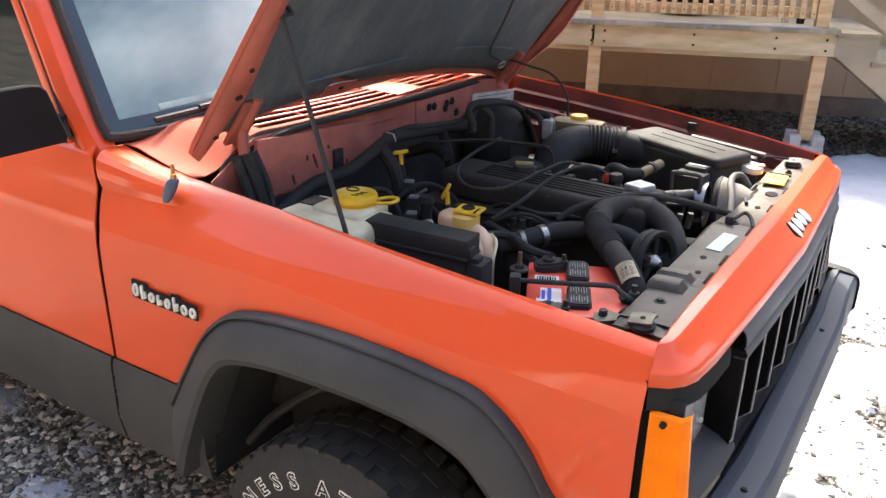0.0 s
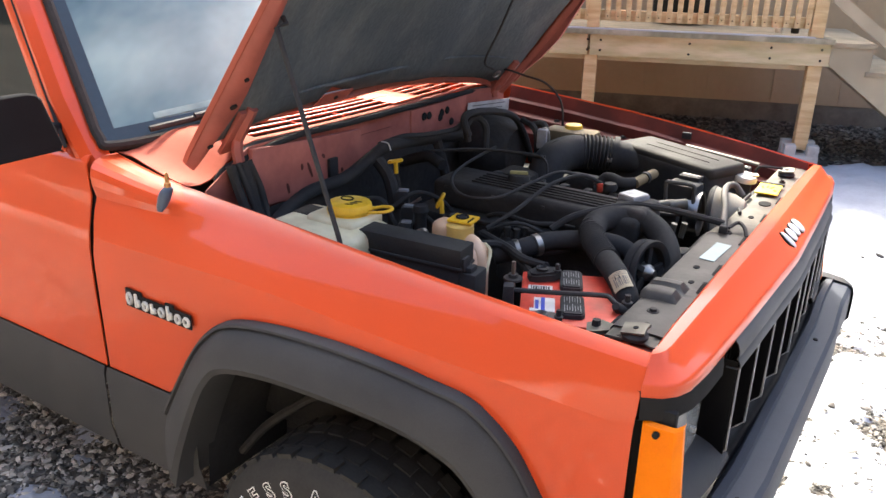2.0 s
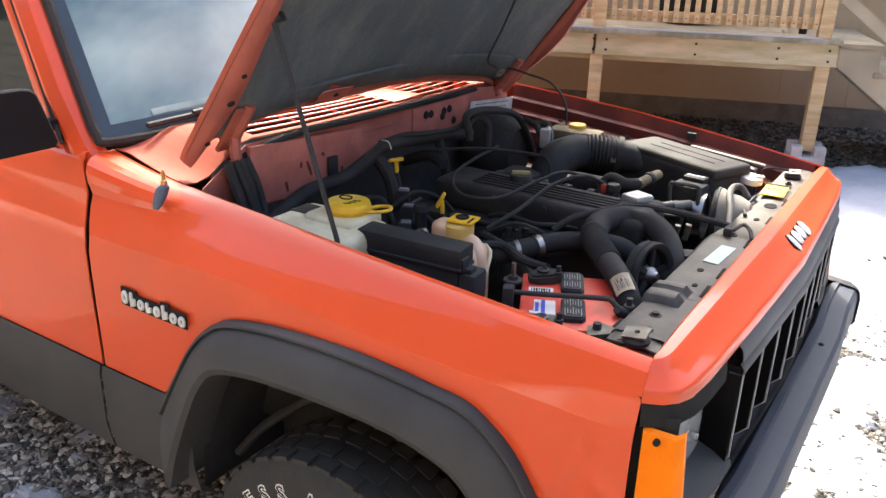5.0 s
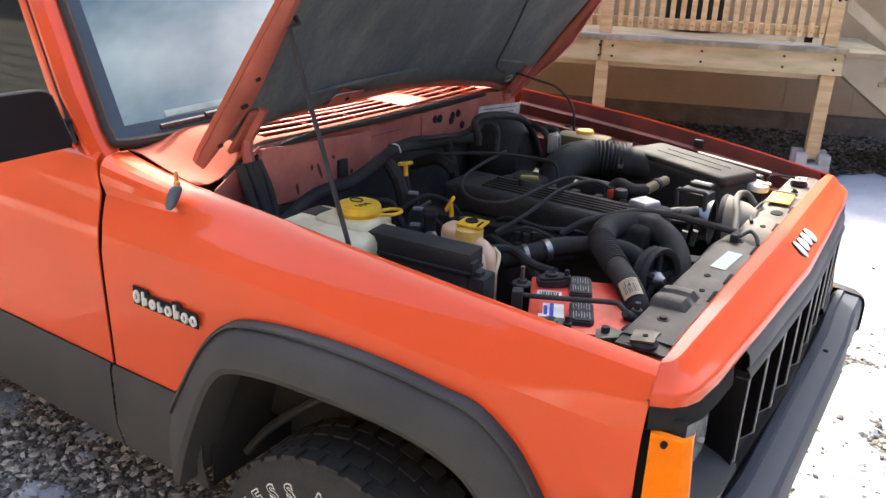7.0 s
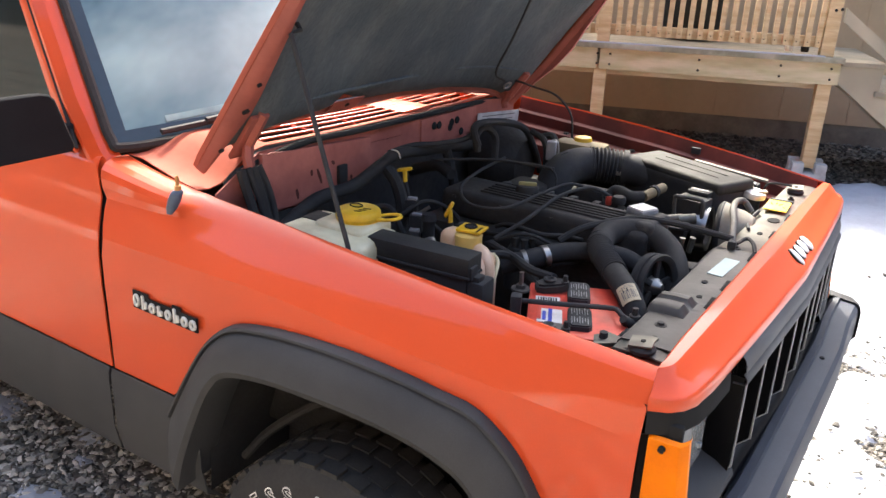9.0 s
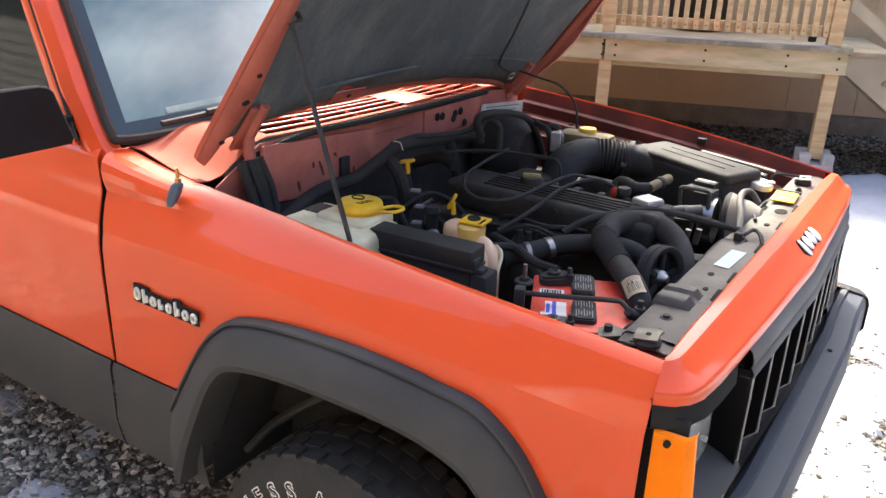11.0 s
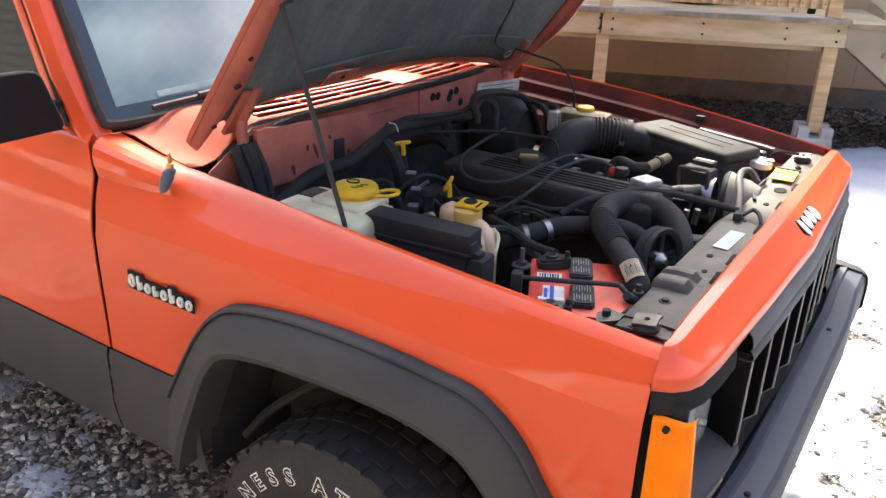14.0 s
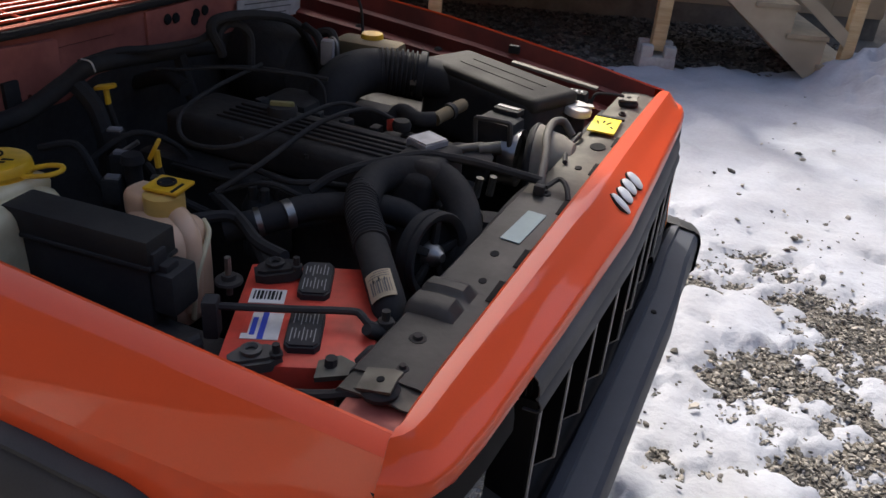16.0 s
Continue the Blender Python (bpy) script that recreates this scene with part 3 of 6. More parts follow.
rows = []
for s in [-1, -0.98, -0.965, -0.95, -0.925, -0.9, -0.85, -0.8] + [-0.7, -0.6, -0.575, -0.56, -0.545, -0.53, -0.515] + [-0.5 + 0.1 * i for i in range(11)] + [0.515, 0.53, 0.545, 0.56, 0.575, 0.6, 0.7] + [0.8, 0.85, 0.9, 0.925, 0.95, 0.965, 0.98, 1]:
    i, o = plan(s)
    row = []
    ledge = 0.33
    for k, z in ((0.0, 1.075), (0.0, 1.100), (0.03, 1.107), (0.08, 1.1095), (ledge * 0.6, 1.1085), (ledge, 1.1065), (ledge + 0.03, 1.1045), (lerp(ledge, 0.9, 0.35), 1.092), (lerp(ledge, 0.9, 0.7), 1.074), (0.90, 1.060), (0.955, 1.050), (0.99, 1.038), (1.0, 1.028), (0.96, 1.018), (0.8, 1.016)):
        p = i.lerp(o, k)
        z -= 0.016 * max(0, (s - 0.86) / 0.14) ** 2 * (k < 0.9)
        row.append((p.x, p.y, z + (0.016 if z < 1.045 else 0.012 if z < 1.055 else 0.007 if z < 1.065 else 0) + (0.006 if z < 1.045 else 0.002 if z < 1.06 else 0) * min(1, max(0, (abs(s) - 0.86) / 0.1))))
    rows.append(row)
header = part("header_panel", thicken(loft(rows), 0.003), PAINT, car, "", 24)
BJ = pose(0.5700, 0.108, 1.0822, 0, 0, 90) @ pose(0, 0, 0, 37, 0, 0)
for i, (w, h, v) in enumerate(((0.0105, 0.025, -0.003), (0.0165, 0.0195, -0.001), (0.0165, 0.0195, 0.001), (0.0165, 0.0215, -0.001))):
    m = BJ @ pose(-0.058 + 0.0385 * i, v, 0.001)
    outline = part("badge_outline", lathe([(0, 0.003), (0.9, 0.003), (1.0, 0.0), (1.0, -0.008), (0, -0.008)], m @ Matrix.Diagonal((w + 0.0014, h + 0.0014, 1, 1)), 20), INK, header, "thin dark badge outline")
    part("badge_shape", lathe([(0, 0.0062), (0.35, 0.0068), (0.75, 0.0062), (0.94, 0.0045), (1.0, 0.002), (1.0, -0.002), (0, -0.002)], m @ Matrix.Diagonal((w, h, 1, 1)), 20), SILVER, outline, "small silver badge shape")


def nose_x(y):
    return plan((y - CY) / 0.74)[1].x


ys = [-0.452 + 0.0517 * i for i in range(21)]
grille = part("grille_surround", thicken(loft([[(nose_x(y) + dx, y, z) for dx, z in ((-0.035, 1.036), (-0.010, 1.043), (0.000, 1.041), (0.007, 1.034), (0.011, 1.022), (0.012, 1.008), (0.009, 1.004), (0.012, 1.001), (0.016, 0.994), (0.017, 0.985), (0.012, 0.980), (-0.01, 0.979))] for y in ys]), 0.002), GREYBAR, car, "grey plastic grille with dark openings")
part("lower_bar", thicken(loft([[(nose_x(y) + dx, y, z) for dx, z in ((-0.11, 0.766), (-0.024, 0.760), (-0.006, 0.752), (0.008, 0.742), (0.012, 0.730), (0.006, 0.705))] for y in ys]), 0.002), RECESSBLACK, grille)
part("backing", box((0.50, 0.066, 0.88), (0.01, 1.03, 0.26), 0.0), INK, grille)
for i in range(9):
    y = -0.440 + 0.1258 * i
    x = nose_x(y)
    side = [(x - 0.085, 0.758), (x - 0.020, 0.758), (x + 0.010, 0.790), (x + 0.013, 0.984), (x - 0.085, 0.984)]
    b = loft([[(u, y + e, z) for u, z in side + side[:1]] for e in (-0.0035, 0.0035)])
    for e in (-0.0035, 0.0035):
        b.faces.new([b.verts.new((u, y + e, z)) for u, z in side])
    slat = part("slat", b, RECESSBLACK, grille)
    b = box((x + 0.0130, y, 0.887), (0.0032, 0.0074, 0.194), 0.001)
    box((0, 0, 0), (0.003, 0.0074, 0.044), 0.001, m=pose(x - 0.0042, y, 0.774, 0, 43, 0), bm=b)
    part("slat_edge", b, STEELGREY, slat, "light grey slat edge")
    for k in range(1, 4) if i < 8 else ():
        part("inner_rib", box((x - 0.042, y + 0.0315 * k, 0.872), (0.030, 0.004, 0.215), 0.001), RECESSBLACK, grille)
part("red_bulb", tube([(0.545, -0.470, 1.008), (0.575, -0.462, 1.012)], 0.009, 10, smooth=1), BATTERY, grille, "red fitting showing at the broken corner")
for s in (-1, 1):
    y = CY + s * 0.605
    bez = part("lamp_bezel", loft([[(0.525, CY + s * a, 0.816), (0.575, CY + s * a, 0.798), (0.606 - 0.10 * max(0, a - 0.5), CY + s * a, 0.778), (0.610 - 0.10 * max(0, a - 0.5), CY + s * a, 0.765), (0.59 - 0.1 * max(0, a - 0.5), CY + s * a, 0.745)] for a in (0.445, 0.52, 0.60, 0.68, 0.735)]), TRIM, car, "grey plastic headlamp bezel with a broken corner")
    rows2 = []
    for a in ((0.0, 0.32, 0.62, 0.86, 0.95, 1.0) if s > 0 else (0.0, 0.32, 0.62, 0.86, 0.95, 1.0)):
        q = plan(s * lerp(0.70, 1.0, a))[1]
        zt = lerp(1.040, 1.048, a)
        rows2.append([(q.x - 0.03, q.y - s * 0.02, zt), (q.x - 0.003, q.y - s * 0.003, zt), (q.x + 0.001, q.y - s * 0.001, zt - 0.02), (q.x + 0.002, q.y - s * 0.0, 0.998), (q.x - 0.008, q.y - s * 0.006, 0.990), (q.x - 0.035, q.y - s * 0.03, 0.992)])
    part("upper_edge", loft(rows2), INK, bez)
    part("inner_wall", box((0.555, CY + s * 0.462, 0.885), (0.09, 0.006, 0.22), 0.002), RECESSBLACK, bez)
    part("back_plate", box((0.495, y, 0.90), (0.01, 0.30, 0.23), 0.0), INK, bez)
    lamp = part("headlamp", box((0.534, CY + s * 0.600, 0.902), (0.035, 0.212, 0.170), 0.015, seg=4), HEADGLASS, car, "square glass headlamp")
    part("aiming_nub", box((0.553, CY + s * 0.530, 0.860), (0.008, 0.008, 0.012), 0.003), HEADGLASS, lamp)
    mk = part("marker_lamp", loft([[(x + e * g - (0.012 if s > 0 else 0), CY + s * (yy + b2 - (0.02 if s > 0 else 0)), z) for x, yy, g in ((0.517, 0.752, 0), (0.520, 0.762, 0), (0.572, 0.759, 0.8), (0.575, 0.756, 0.85), (0.583, 0.740, 1), (0.583, 0.730, 1))] for z, b2, e in ((0.736, -0.008, 0.020), (0.741, 0.0, 0.020), (0.990, 0.0, 0.0), (0.995, -0.008, 0.0))]), AMBER, car, "amber side marker lamp", 25)
    part("screw", lathe([(0, 0.003), (0.006, 0.003), (0.006, -0.004), (0, -0.004)], pose(0.545, CY + s * 0.765, 0.978, 90, 0, 0), 10), INK, mk)
    part("marker_frame", box((0.535, CY + s * 0.738, 0.875), (0.072, 0.016, 0.285), 0.006), INK, mk)
bump = part("bumper", loft([[(x + (0.012 if abs(y) < 0.6 else 0), y, z) for x, z in ((0.590, 0.715), (0.604, 0.735), (0.622, 0.738), (0.626, 0.730), (0.668, 0.726), (0.678, 0.716), (0.682, 0.70), (0.682, 0.62), (0.67, 0.605), (0.59, 0.60))] for y in (-0.77, -0.6, -0.4, 0, 0.4, 0.6, 0.775)]), BUMPER, car, "dark blue-black steel bumper", 30)
for s in (-1, 1):
    g = CY + s * 0.735
    prof = [(0.56, 0.738), (0.604, 0.740), (0.668, 0.732), (0.684, 0.722), (0.690, 0.70), (0.690, 0.62), (0.675, 0.598), (0.56, 0.592), (0.555, 0.66)]
    b = loft([[(0.60 + (x - 0.60) * k - d * 0.3, g + s * d, 0.665 + (z - 0.665) * k) for x, z in prof + prof[:1]] for d, k in ((0, 1.0), (0.03, 1.0), (0.055, 0.95), (0.070, 0.85), (0.078, 0.68), (0.08, 0.02))])
    part("end_cap", b, TRIM, bump, "black plastic bumper end cap", 30)
for y in (-0.50, 0.30):
    part("bolt", lathe([(0, 0.004), (0.006, 0.004), (0.007, 0), (0, 0)], pose(0.652, y, 0.7285, 0, 4, 0), 8), INK, bump)

# wheels
def wheel(x, y, sign):
    w = thing("wheel", "", "")
    w.parent = car
    m = pose(x, y, 0.332, 90 * sign, 0, 0)
    tyre = part("tyre", lathe([(0.20, -0.10), (0.235, -0.115), (0.30, -0.118), (0.335, -0.108), (0.353, -0.09), (0.357, -0.05), (0.357, 0.05), (0.353, 0.09), (0.335, 0.108), (0.30, 0.118), (0.235, 0.115), (0.205, 0.10)], m, 48), TYRE, w, "black all-terrain tyre with raised white letters")
    bl = bmesh.new()
    for i in range(36):
        a = 2 * math.pi * i / 36
        for k, off in ((0.075, 0), (0.03, 0.5), (-0.03, 0), (-0.075, 0.5)):
            aa = a + off * 2 * math.pi / 36
            box((0.352 * math.cos(aa), 0.352 * math.sin(aa), k), (0.018, 0.045, 0.036), 0.0, math.degrees(aa), m, bl)
    part("tread_band", bl, TYRE, tyre)
    rim = part("rim", lathe([(0.196, -0.1), (0.192, 0.02), (0.186, 0.09), (0.19, 0.103), (0.203, 0.11), (0.209, 0.106), (0.206, 0.09), (0.205, -0.1)], m, 48), ALLOY, w, "tan painted alloy rim")
    part("rim_well", lathe([(0.0, 0.0), (0.19, 0.0), (0.192, 0.03)], m, 32), INK, rim)
    part("hub", lathe([(0.0, 0.075), (0.035, 0.075), (0.04, 0.07), (0.06, 0.06), (0.075, 0.04), (0.075, 0.0)], m, 24), ALLOY, rim)
    for i in range(5):
        a = i * 72 + 88
        part("spoke", box((0.125, 0, 0.055), (0.15, 0.055, 0.03), 0.008, m=m @ pose(0, 0, 0, 0, 0, a)), ALLOY, rim)
    return tyre, m


tyre, wm = wheel(-0.11, -0.745, 1)
wheel(-0.10, 0.745, -1)
wheel(-2.6, -0.745, 1)
wheel(-2.6, 0.745, -1)
for ch, deg in zip("WILDERNESSAT", (219, 207, 195, 183, 171, 159, 146.5, 134, 122, 110, 92, 79.5)):
    a = radians(deg)
    m = wm @ pose(0.283 * math.cos(a), 0.283 * math.sin(a), 0.1172, 0, 0, deg - 90)
    lt = letters("sidewall_letter", ch, 0.056, m, WHITEINK, tyre, 0.0010, 0.0030)
    letters("letter_core", ch, 0.056, m @ pose(0, 0, 0.0008), TYRE, lt, 0.0010, 0.0002)
# dark wheel housing
for s in (-1, 1):
    b = bmesh.new()
    prof = [(-0.545, 0.42), (-0.53, 0.56), (-0.47, 0.74), (-0.39, 0.86), (-0.28, 0.90), (0.05, 0.905), (0.17, 0.875), (0.29, 0.77), (0.37, 0.62), (0.40, 0.42)]
    loft([[(x, s * y, z) for x, z in prof] for y in (0.80, 0.70, 0.52)], b)
    loft([[(x, s * 0.52, z) for x, z in prof], [(x, s * 0.518, 0.40) for x, z in prof]], b)
    part("wheel_housing", b, HOUSING, car, "black wheel housing")
part("brake_line", tube([(-0.50, -0.72, 0.50), (-0.42, -0.70, 0.60), (-0.30, -0.66, 0.70), (-0.2, -0.6, 0.74)], 0.012, 8), GREASE, car)
HEIGHTS = (0.036, 0.036, 0.026, 0.026, 0.026, 0.036, 0.026, 0.026)
edge = [(-0.724, 0.899), (-0.724 + 0.0285 * len(HEIGHTS), 0.899)]
for i in reversed(range(len(HEIGHTS))):
    edge += [(-0.7225 + 0.0285 * (i + 0.94), 0.909 + HEIGHTS[i]), (-0.7225 + 0.0285 * i, 0.909 + HEIGHTS[i])]
b = slab(edge, 0.004, pose(0, -0.8375, 0, 90, 0, 0))
badge = part("model_badge", b, INK, car, "black badge strip with pale raised shapes")
for i, h in enumerate(HEIGHTS):
    x = -0.707 + 0.0285 * i
    if i in (1, 3, 5):
        b = box((x - 0.005, -0.8435, 0.904 + h / 2), (0.0075, 0.006, h), 0.002)
        box((x + 0.004, -0.8435, 0.904 + h * 0.36), (0.0085, 0.006, h * 0.5), 0.002, bm=b)
    else:
        b = tube([(x + 0.0078 * math.cos(a), -0.8435, 0.904 + h / 2 + h * 0.38 * math.sin(a)) for a in [radians(30 * k) for k in range(13)]], 0.0040, 6, smooth=1)
    part("badge_shape", b, BADGEWHITE, badge)

# ---- the open hood ----
H0, HA = Vector((-0.685, 0, 1.232)), 52.0


def hood_pt(d, y, h):
    """d along the hood from its hinge edge, h off its outer face (towards the bay); beyond y = 0.1 it is bent to fit
    the camera's view.
    """
    a = radians(HA)
    h += 0.076 * max(0.0, (y - 0.1) / 0.59) ** 2
    return Vector((H0.x + d * math.cos(a) + h * math.sin(a), CY + y, H0.z + d * math.sin(a) - h * math.cos(a)))


def rear(y):
    """The hood's rear edge is set back in the middle, along the cowl."""
    return (0.118 - 0.035 * min(1.0, max(0.0, y / 0.4))) * (1 - min(1, abs(y) / 0.69) ** 8)


def rim(d, s=-1):
    """The inner edge of the hood's side frame."""
    if s > 0:
        return 0.640 + 0.046 * min(1, max(0, d / 0.22))
    return 0.640 + 0.030 * min(1, max(0, (d - 0.25) / 0.28)) + 0.042 * max(0.0, 1 - max(0.0, d) / 0.20)


rows = []
for k, hw in ((0.0, 0.69), (0.03, 0.695), (0.3, 0.695), (0.7, 0.69), (0.97, 0.685), (1.0, 0.67)):
    row = []
    for y, h in ((-1.0, 0.024), (-1.0, 0.010), (-0.985, 0.002), (-0.9, 0.0), (-0.8, -0.002), (-0.6, -0.006), (-0.3, -0.009), (0, -0.010), (0.3, -0.009), (0.6, -0.006), (0.8, -0.002), (0.9, 0), (0.985, 0.002), (1.0, 0.010), (1.0, 0.024)):
        row.append(hood_pt(lerp(rear(y * 0.69), 1.15, k), y * hw, h))
    rows.append(row)
hood = part("hood", thicken(loft(rows), 0.003), DULLORANGE, car, "orange hood propped open", 30)
b = bmesh.new()
for s in (-1, 1):
    loft([[hood_pt(max(d, rear(w) + 0.002), s * w, h) for w, h in ((0.692, 0.023), (0.690, 0.030), (lerp(0.69, rim(d, s), 0.3), 0.044), (lerp(0.69, rim(d, s), 0.6), 0.047), (rim(d, s), 0.046), (rim(d, s) - 0.006, 0.03))] for d in (0.0, 0.05, 0.1, 0.15, 0.2, 0.26, 0.33, 0.42, 0.53, 0.8, 1.12)], b)
lip = [(0.10, 0.046), (0.16, 0.050), (0.24, 0.066), (0.34, 0.073), (0.44, 0.062), (0.54, 0.052), (0.75, 0.048), (1.12, 0.047)]
loft([[hood_pt(d, 0.690, 0.03), hood_pt(d, 0.694, lerp(0.03, h, 0.6)), hood_pt(d, 0.690, h), hood_pt(d, 0.680, h + 0.002)] for d, h in lip], b)
loft([[hood_pt(rear(y) + e, y, h) for y in [-0.62 + 0.062 * i for i in range(21)]] for e, h in ((0.002, 0.01), (0.004, 0.030), (0.010, 0.032), (0.016, 0.02))], b)
part("inner_frame", thicken(b, 0.003), DUSTY, hood, "dusty orange hood frame")
for d, w, r in ((0.085, -0.672, 0.007), (0.215, -0.664, 0.009), (0.30, -0.668, 0.006), (0.60, -0.682, 0.005)):
    part("frame_hole", lathe([(0, 0.002), (r, 0.002), (r, -0.003), (0, -0.003)], Matrix.Translation(hood_pt(d, w, 0.048)) @ pose(0, 0, 0, 0, 90 + HA, 0), 12), INK, hood)
part("hood_flap", thicken(loft([[hood_pt(rear(y) + e, y, h) for y in (-0.335, -0.30, -0.25, -0.215)] for e, h in ((0.0, 0.030), (0.03, 0.040), (0.062, 0.044))]), 0.003), DUSTY, hood)
part("flap_hole", lathe([(0, 0.002), (0.007, 0.002), (0.007, -0.004), (0, -0.004)], Matrix.Translation(hood_pt(rear(-0.27) + 0.038, -0.27, 0.045)) @ pose(0, 0, 0, 0, 90 + HA, 0), 10), INK, hood)
rows = []
for i in range(29):
    row = []
    for j in range(31):
        y = (rim(1.12 * i / 28 + 0.1, j - 15) + 0.002) * (-1 + j / 15)
        d = lerp(rear(y) + (0.012 if abs(y + 0.27) > 0.05 else 0.05), 1.12, (i / 28))
        e = min(1, (15 - abs(j - 15)) / 0.7) * min(1, i / 0.6)
        row.append(hood_pt(d, y, 0.018 + e * (0.022 + 0.007 * math.sin(d * 11) + 0.006 * math.sin(y * 9 + d * 4) + 0.012 * noise.noise(Vector((d * 4, y * 5, 2))))))
    rows.append(row)
part("liner_seam", tube([hood_pt(0.205 + 0.02 * (1 - (y / 0.58) ** 2), y, 0.045) for y in [-0.56 + 0.112 * i for i in range(11)]], 0.005, 8, smooth=3), LINER, hood)
part("liner_cord", tube([hood_pt(d, y, 0.056) for d, y in ((0.86, 0.11), (0.49, 0.30), (0.34, 0.365), (0.205, 0.415), (0.165, 0.50))], 0.004, 6, smooth=4), BLACK, hood, "black cord across the liner")
part("lamp_ring", tube([hood_pt(0.145 + 0.014 * math.cos(a), 0.535 + 0.014 * math.sin(a), 0.058) for a in [radians(30 * k) for k in range(13)]], 0.0035, 6, smooth=1), STEEL, hood, "small bright metal ring")
part("felt_liner", loft(rows), LINER, hood, "dark felt insulation liner", 60)
for s in (-1, 1):
    b = tube([hood_pt(0.20, s * 0.60, 0.05), hood_pt(0.10, s * 0.60, 0.055), (-0.575, CY + s * 0.61, 1.25), (-0.565, CY + s * 0.61, 1.19)], 0.014, 6, smooth=1)
    box((0, 0, 0), (0.012, 0.045, 0.14), 0.003, m=Matrix.Translation(hood_pt(0.12, s * 0.61, 0.048)) @ pose(0, 0, 0, 0, 90 - HA, 0), bm=b)
    part("hinge", b, DUSTY, hood, "dusty orange hinge arm")
part("prop_rod", tube([hood_pt(0.460, -0.635, 0.03), hood_pt(0.458, -0.638, 0.048), hood_pt(0.452, -0.665, 0.050), (-0.195, -0.672, 1.135), (-0.185, -0.675, 1.10)], 0.0055, 8, smooth=1), BLACK, car, "thin black hood prop rod")
part("lamp_wire", tube([(-0.56, 0.60, 1.30), (-0.50, 0.60, 1.295), (-0.434, 0.60, 1.283), (-0.352, 0.60, 1.266), (-0.293, 0.60, 1.212), (-0.28, 0.60, 1.137), (-0.275, 0.60, 1.06)], 0.004, 6), BLACK, hood)

# ---- engine bay shell ----
b = bmesh.new()
loft([[(-0.585 + (0.012 if y > 0.05 else 0), y, z if z < 1.2 else cowl(y, 0).z - 0.008) for y in (-0.69, -0.55, -0.4, -0.1, 0.02, 0.08, 0.3, 0.5, 0.70)] for z in (0.45, 0.9, 1.15, 1.205)], b)
wall = part("firewall", thicken(b, 0.004), LITDUSTY, car, "dusty orange firewall with lightened paint")
part("raised_panel", box((-0.572, -0.385, 1.155), (0.018, 0.42, 0.15), 0.006, m=pose(0, 0, 0, -4, 0, 0) @ pose(0, -0.045, -0.025)), LITDUSTY, wall)
part("raised_panel", box((-0.568, 0.27, 1.185), (0.012, 0.32, 0.085), 0.006), LITDUSTY, wall)
part("insulation_pad", loft([[(-0.556 + 0.006 * noise.noise(Vector((y * 6, z * 6, 1))), y, min(z, 1.092 + 0.035 * min(1, max(0, (y + 0.14) / 0.06)))) for y in [-0.66 + 0.04 * i for i in range(33)]] for z in (0.5, 0.7, 0.9, 1.0, 1.06, 1.10, 1.127)]), INSULATION, wall, "grimy black firewall insulation")
for y, z in ((0.176, 1.199), (0.204, 1.197), (0.276, 1.194), (0.268, 1.180), (0.308, 1.197), (0.335, 1.155)):
    part("plug", lathe([(0, 0.004), (0.011, 0.003), (0.013, 0), (0, 0)], pose(-0.561, y, z, 0, 90, 0), 12), INK, wall)
for y, z, l, a in ((-0.355, 1.150, 0.045, 18), (-0.385, 1.165, 0.016, -10), (-0.300, 1.176, 0.014, 30), (-0.440, 1.120, 0.028, 8), (-0.225, 1.120, 0.012, -20)):
    part("stain", slab([(-0.002, -l / 2), (0.004, -l / 2), (0.0055, 0.0), (0.002, l / 2), (-0.004, l / 2), (-0.005, l * 0.1)], 0.0008, pose(-0.5628, y, z, 90, 0, 90) @ pose(0, 0, 0, 0, 0, a)), RUST, wall, "brown drip stain")
part("bracket", box((-0.558, -0.268, 1.137), (0.012, 0.035, 0.055), 0.004), BLACK, wall)
lab = part("paper_label", box((-0.552, 0.0, 0.0), (0.002, 0.29, 0.056), 0.0, m=pose(0, 0.565, 1.160, -5.5, 0, 0)), LABEL, wall, "white printed paper label")
for i in range(3):
    part("text_bar", box((-0.5505, 0.0, 0.016 - 0.015 * i), (0.001, 0.23 - 0.04 * i, 0.003), 0, m=pose(0, 0.565, 1.160, -5.5, 0, 0)), TAGINK, lab)
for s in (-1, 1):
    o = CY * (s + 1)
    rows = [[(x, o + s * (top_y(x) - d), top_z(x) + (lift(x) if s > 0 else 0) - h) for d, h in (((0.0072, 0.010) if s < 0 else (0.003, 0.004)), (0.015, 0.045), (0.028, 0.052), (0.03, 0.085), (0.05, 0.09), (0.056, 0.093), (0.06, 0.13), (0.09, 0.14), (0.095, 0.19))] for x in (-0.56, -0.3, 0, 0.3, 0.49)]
    inner = part("inner_fender", thicken(loft(rows), 0.003), MAROON, car, "inner fender panel, its paint darkened for bay shade")
    for x in (-0.35, -0.1, 0.14, 0.33):
        part("bolt", lathe([(0, 0.006), (0.008, 0.006), (0.012, 0.0), (0, 0)], pose(x, o + s * (top_y(x) - 0.042), top_z(x) + (lift(x) if s > 0 else 0) - 0.087), 8), GREASE, inner)
part("fender_clip", box((0.110, 0.722, 1.131), (0.030, 0.014, 0.022), 0.004), BLACK, car, "black plastic clip")
strip = part("ledge_strip", box((0, 0, 0), (0.235, 0.020, 0.008), 0.003, m=pose(0.242, 0.672, 1.099, 0, 6, 0)), PALEMETAL, car, "pale strip along the inner fender ledge")
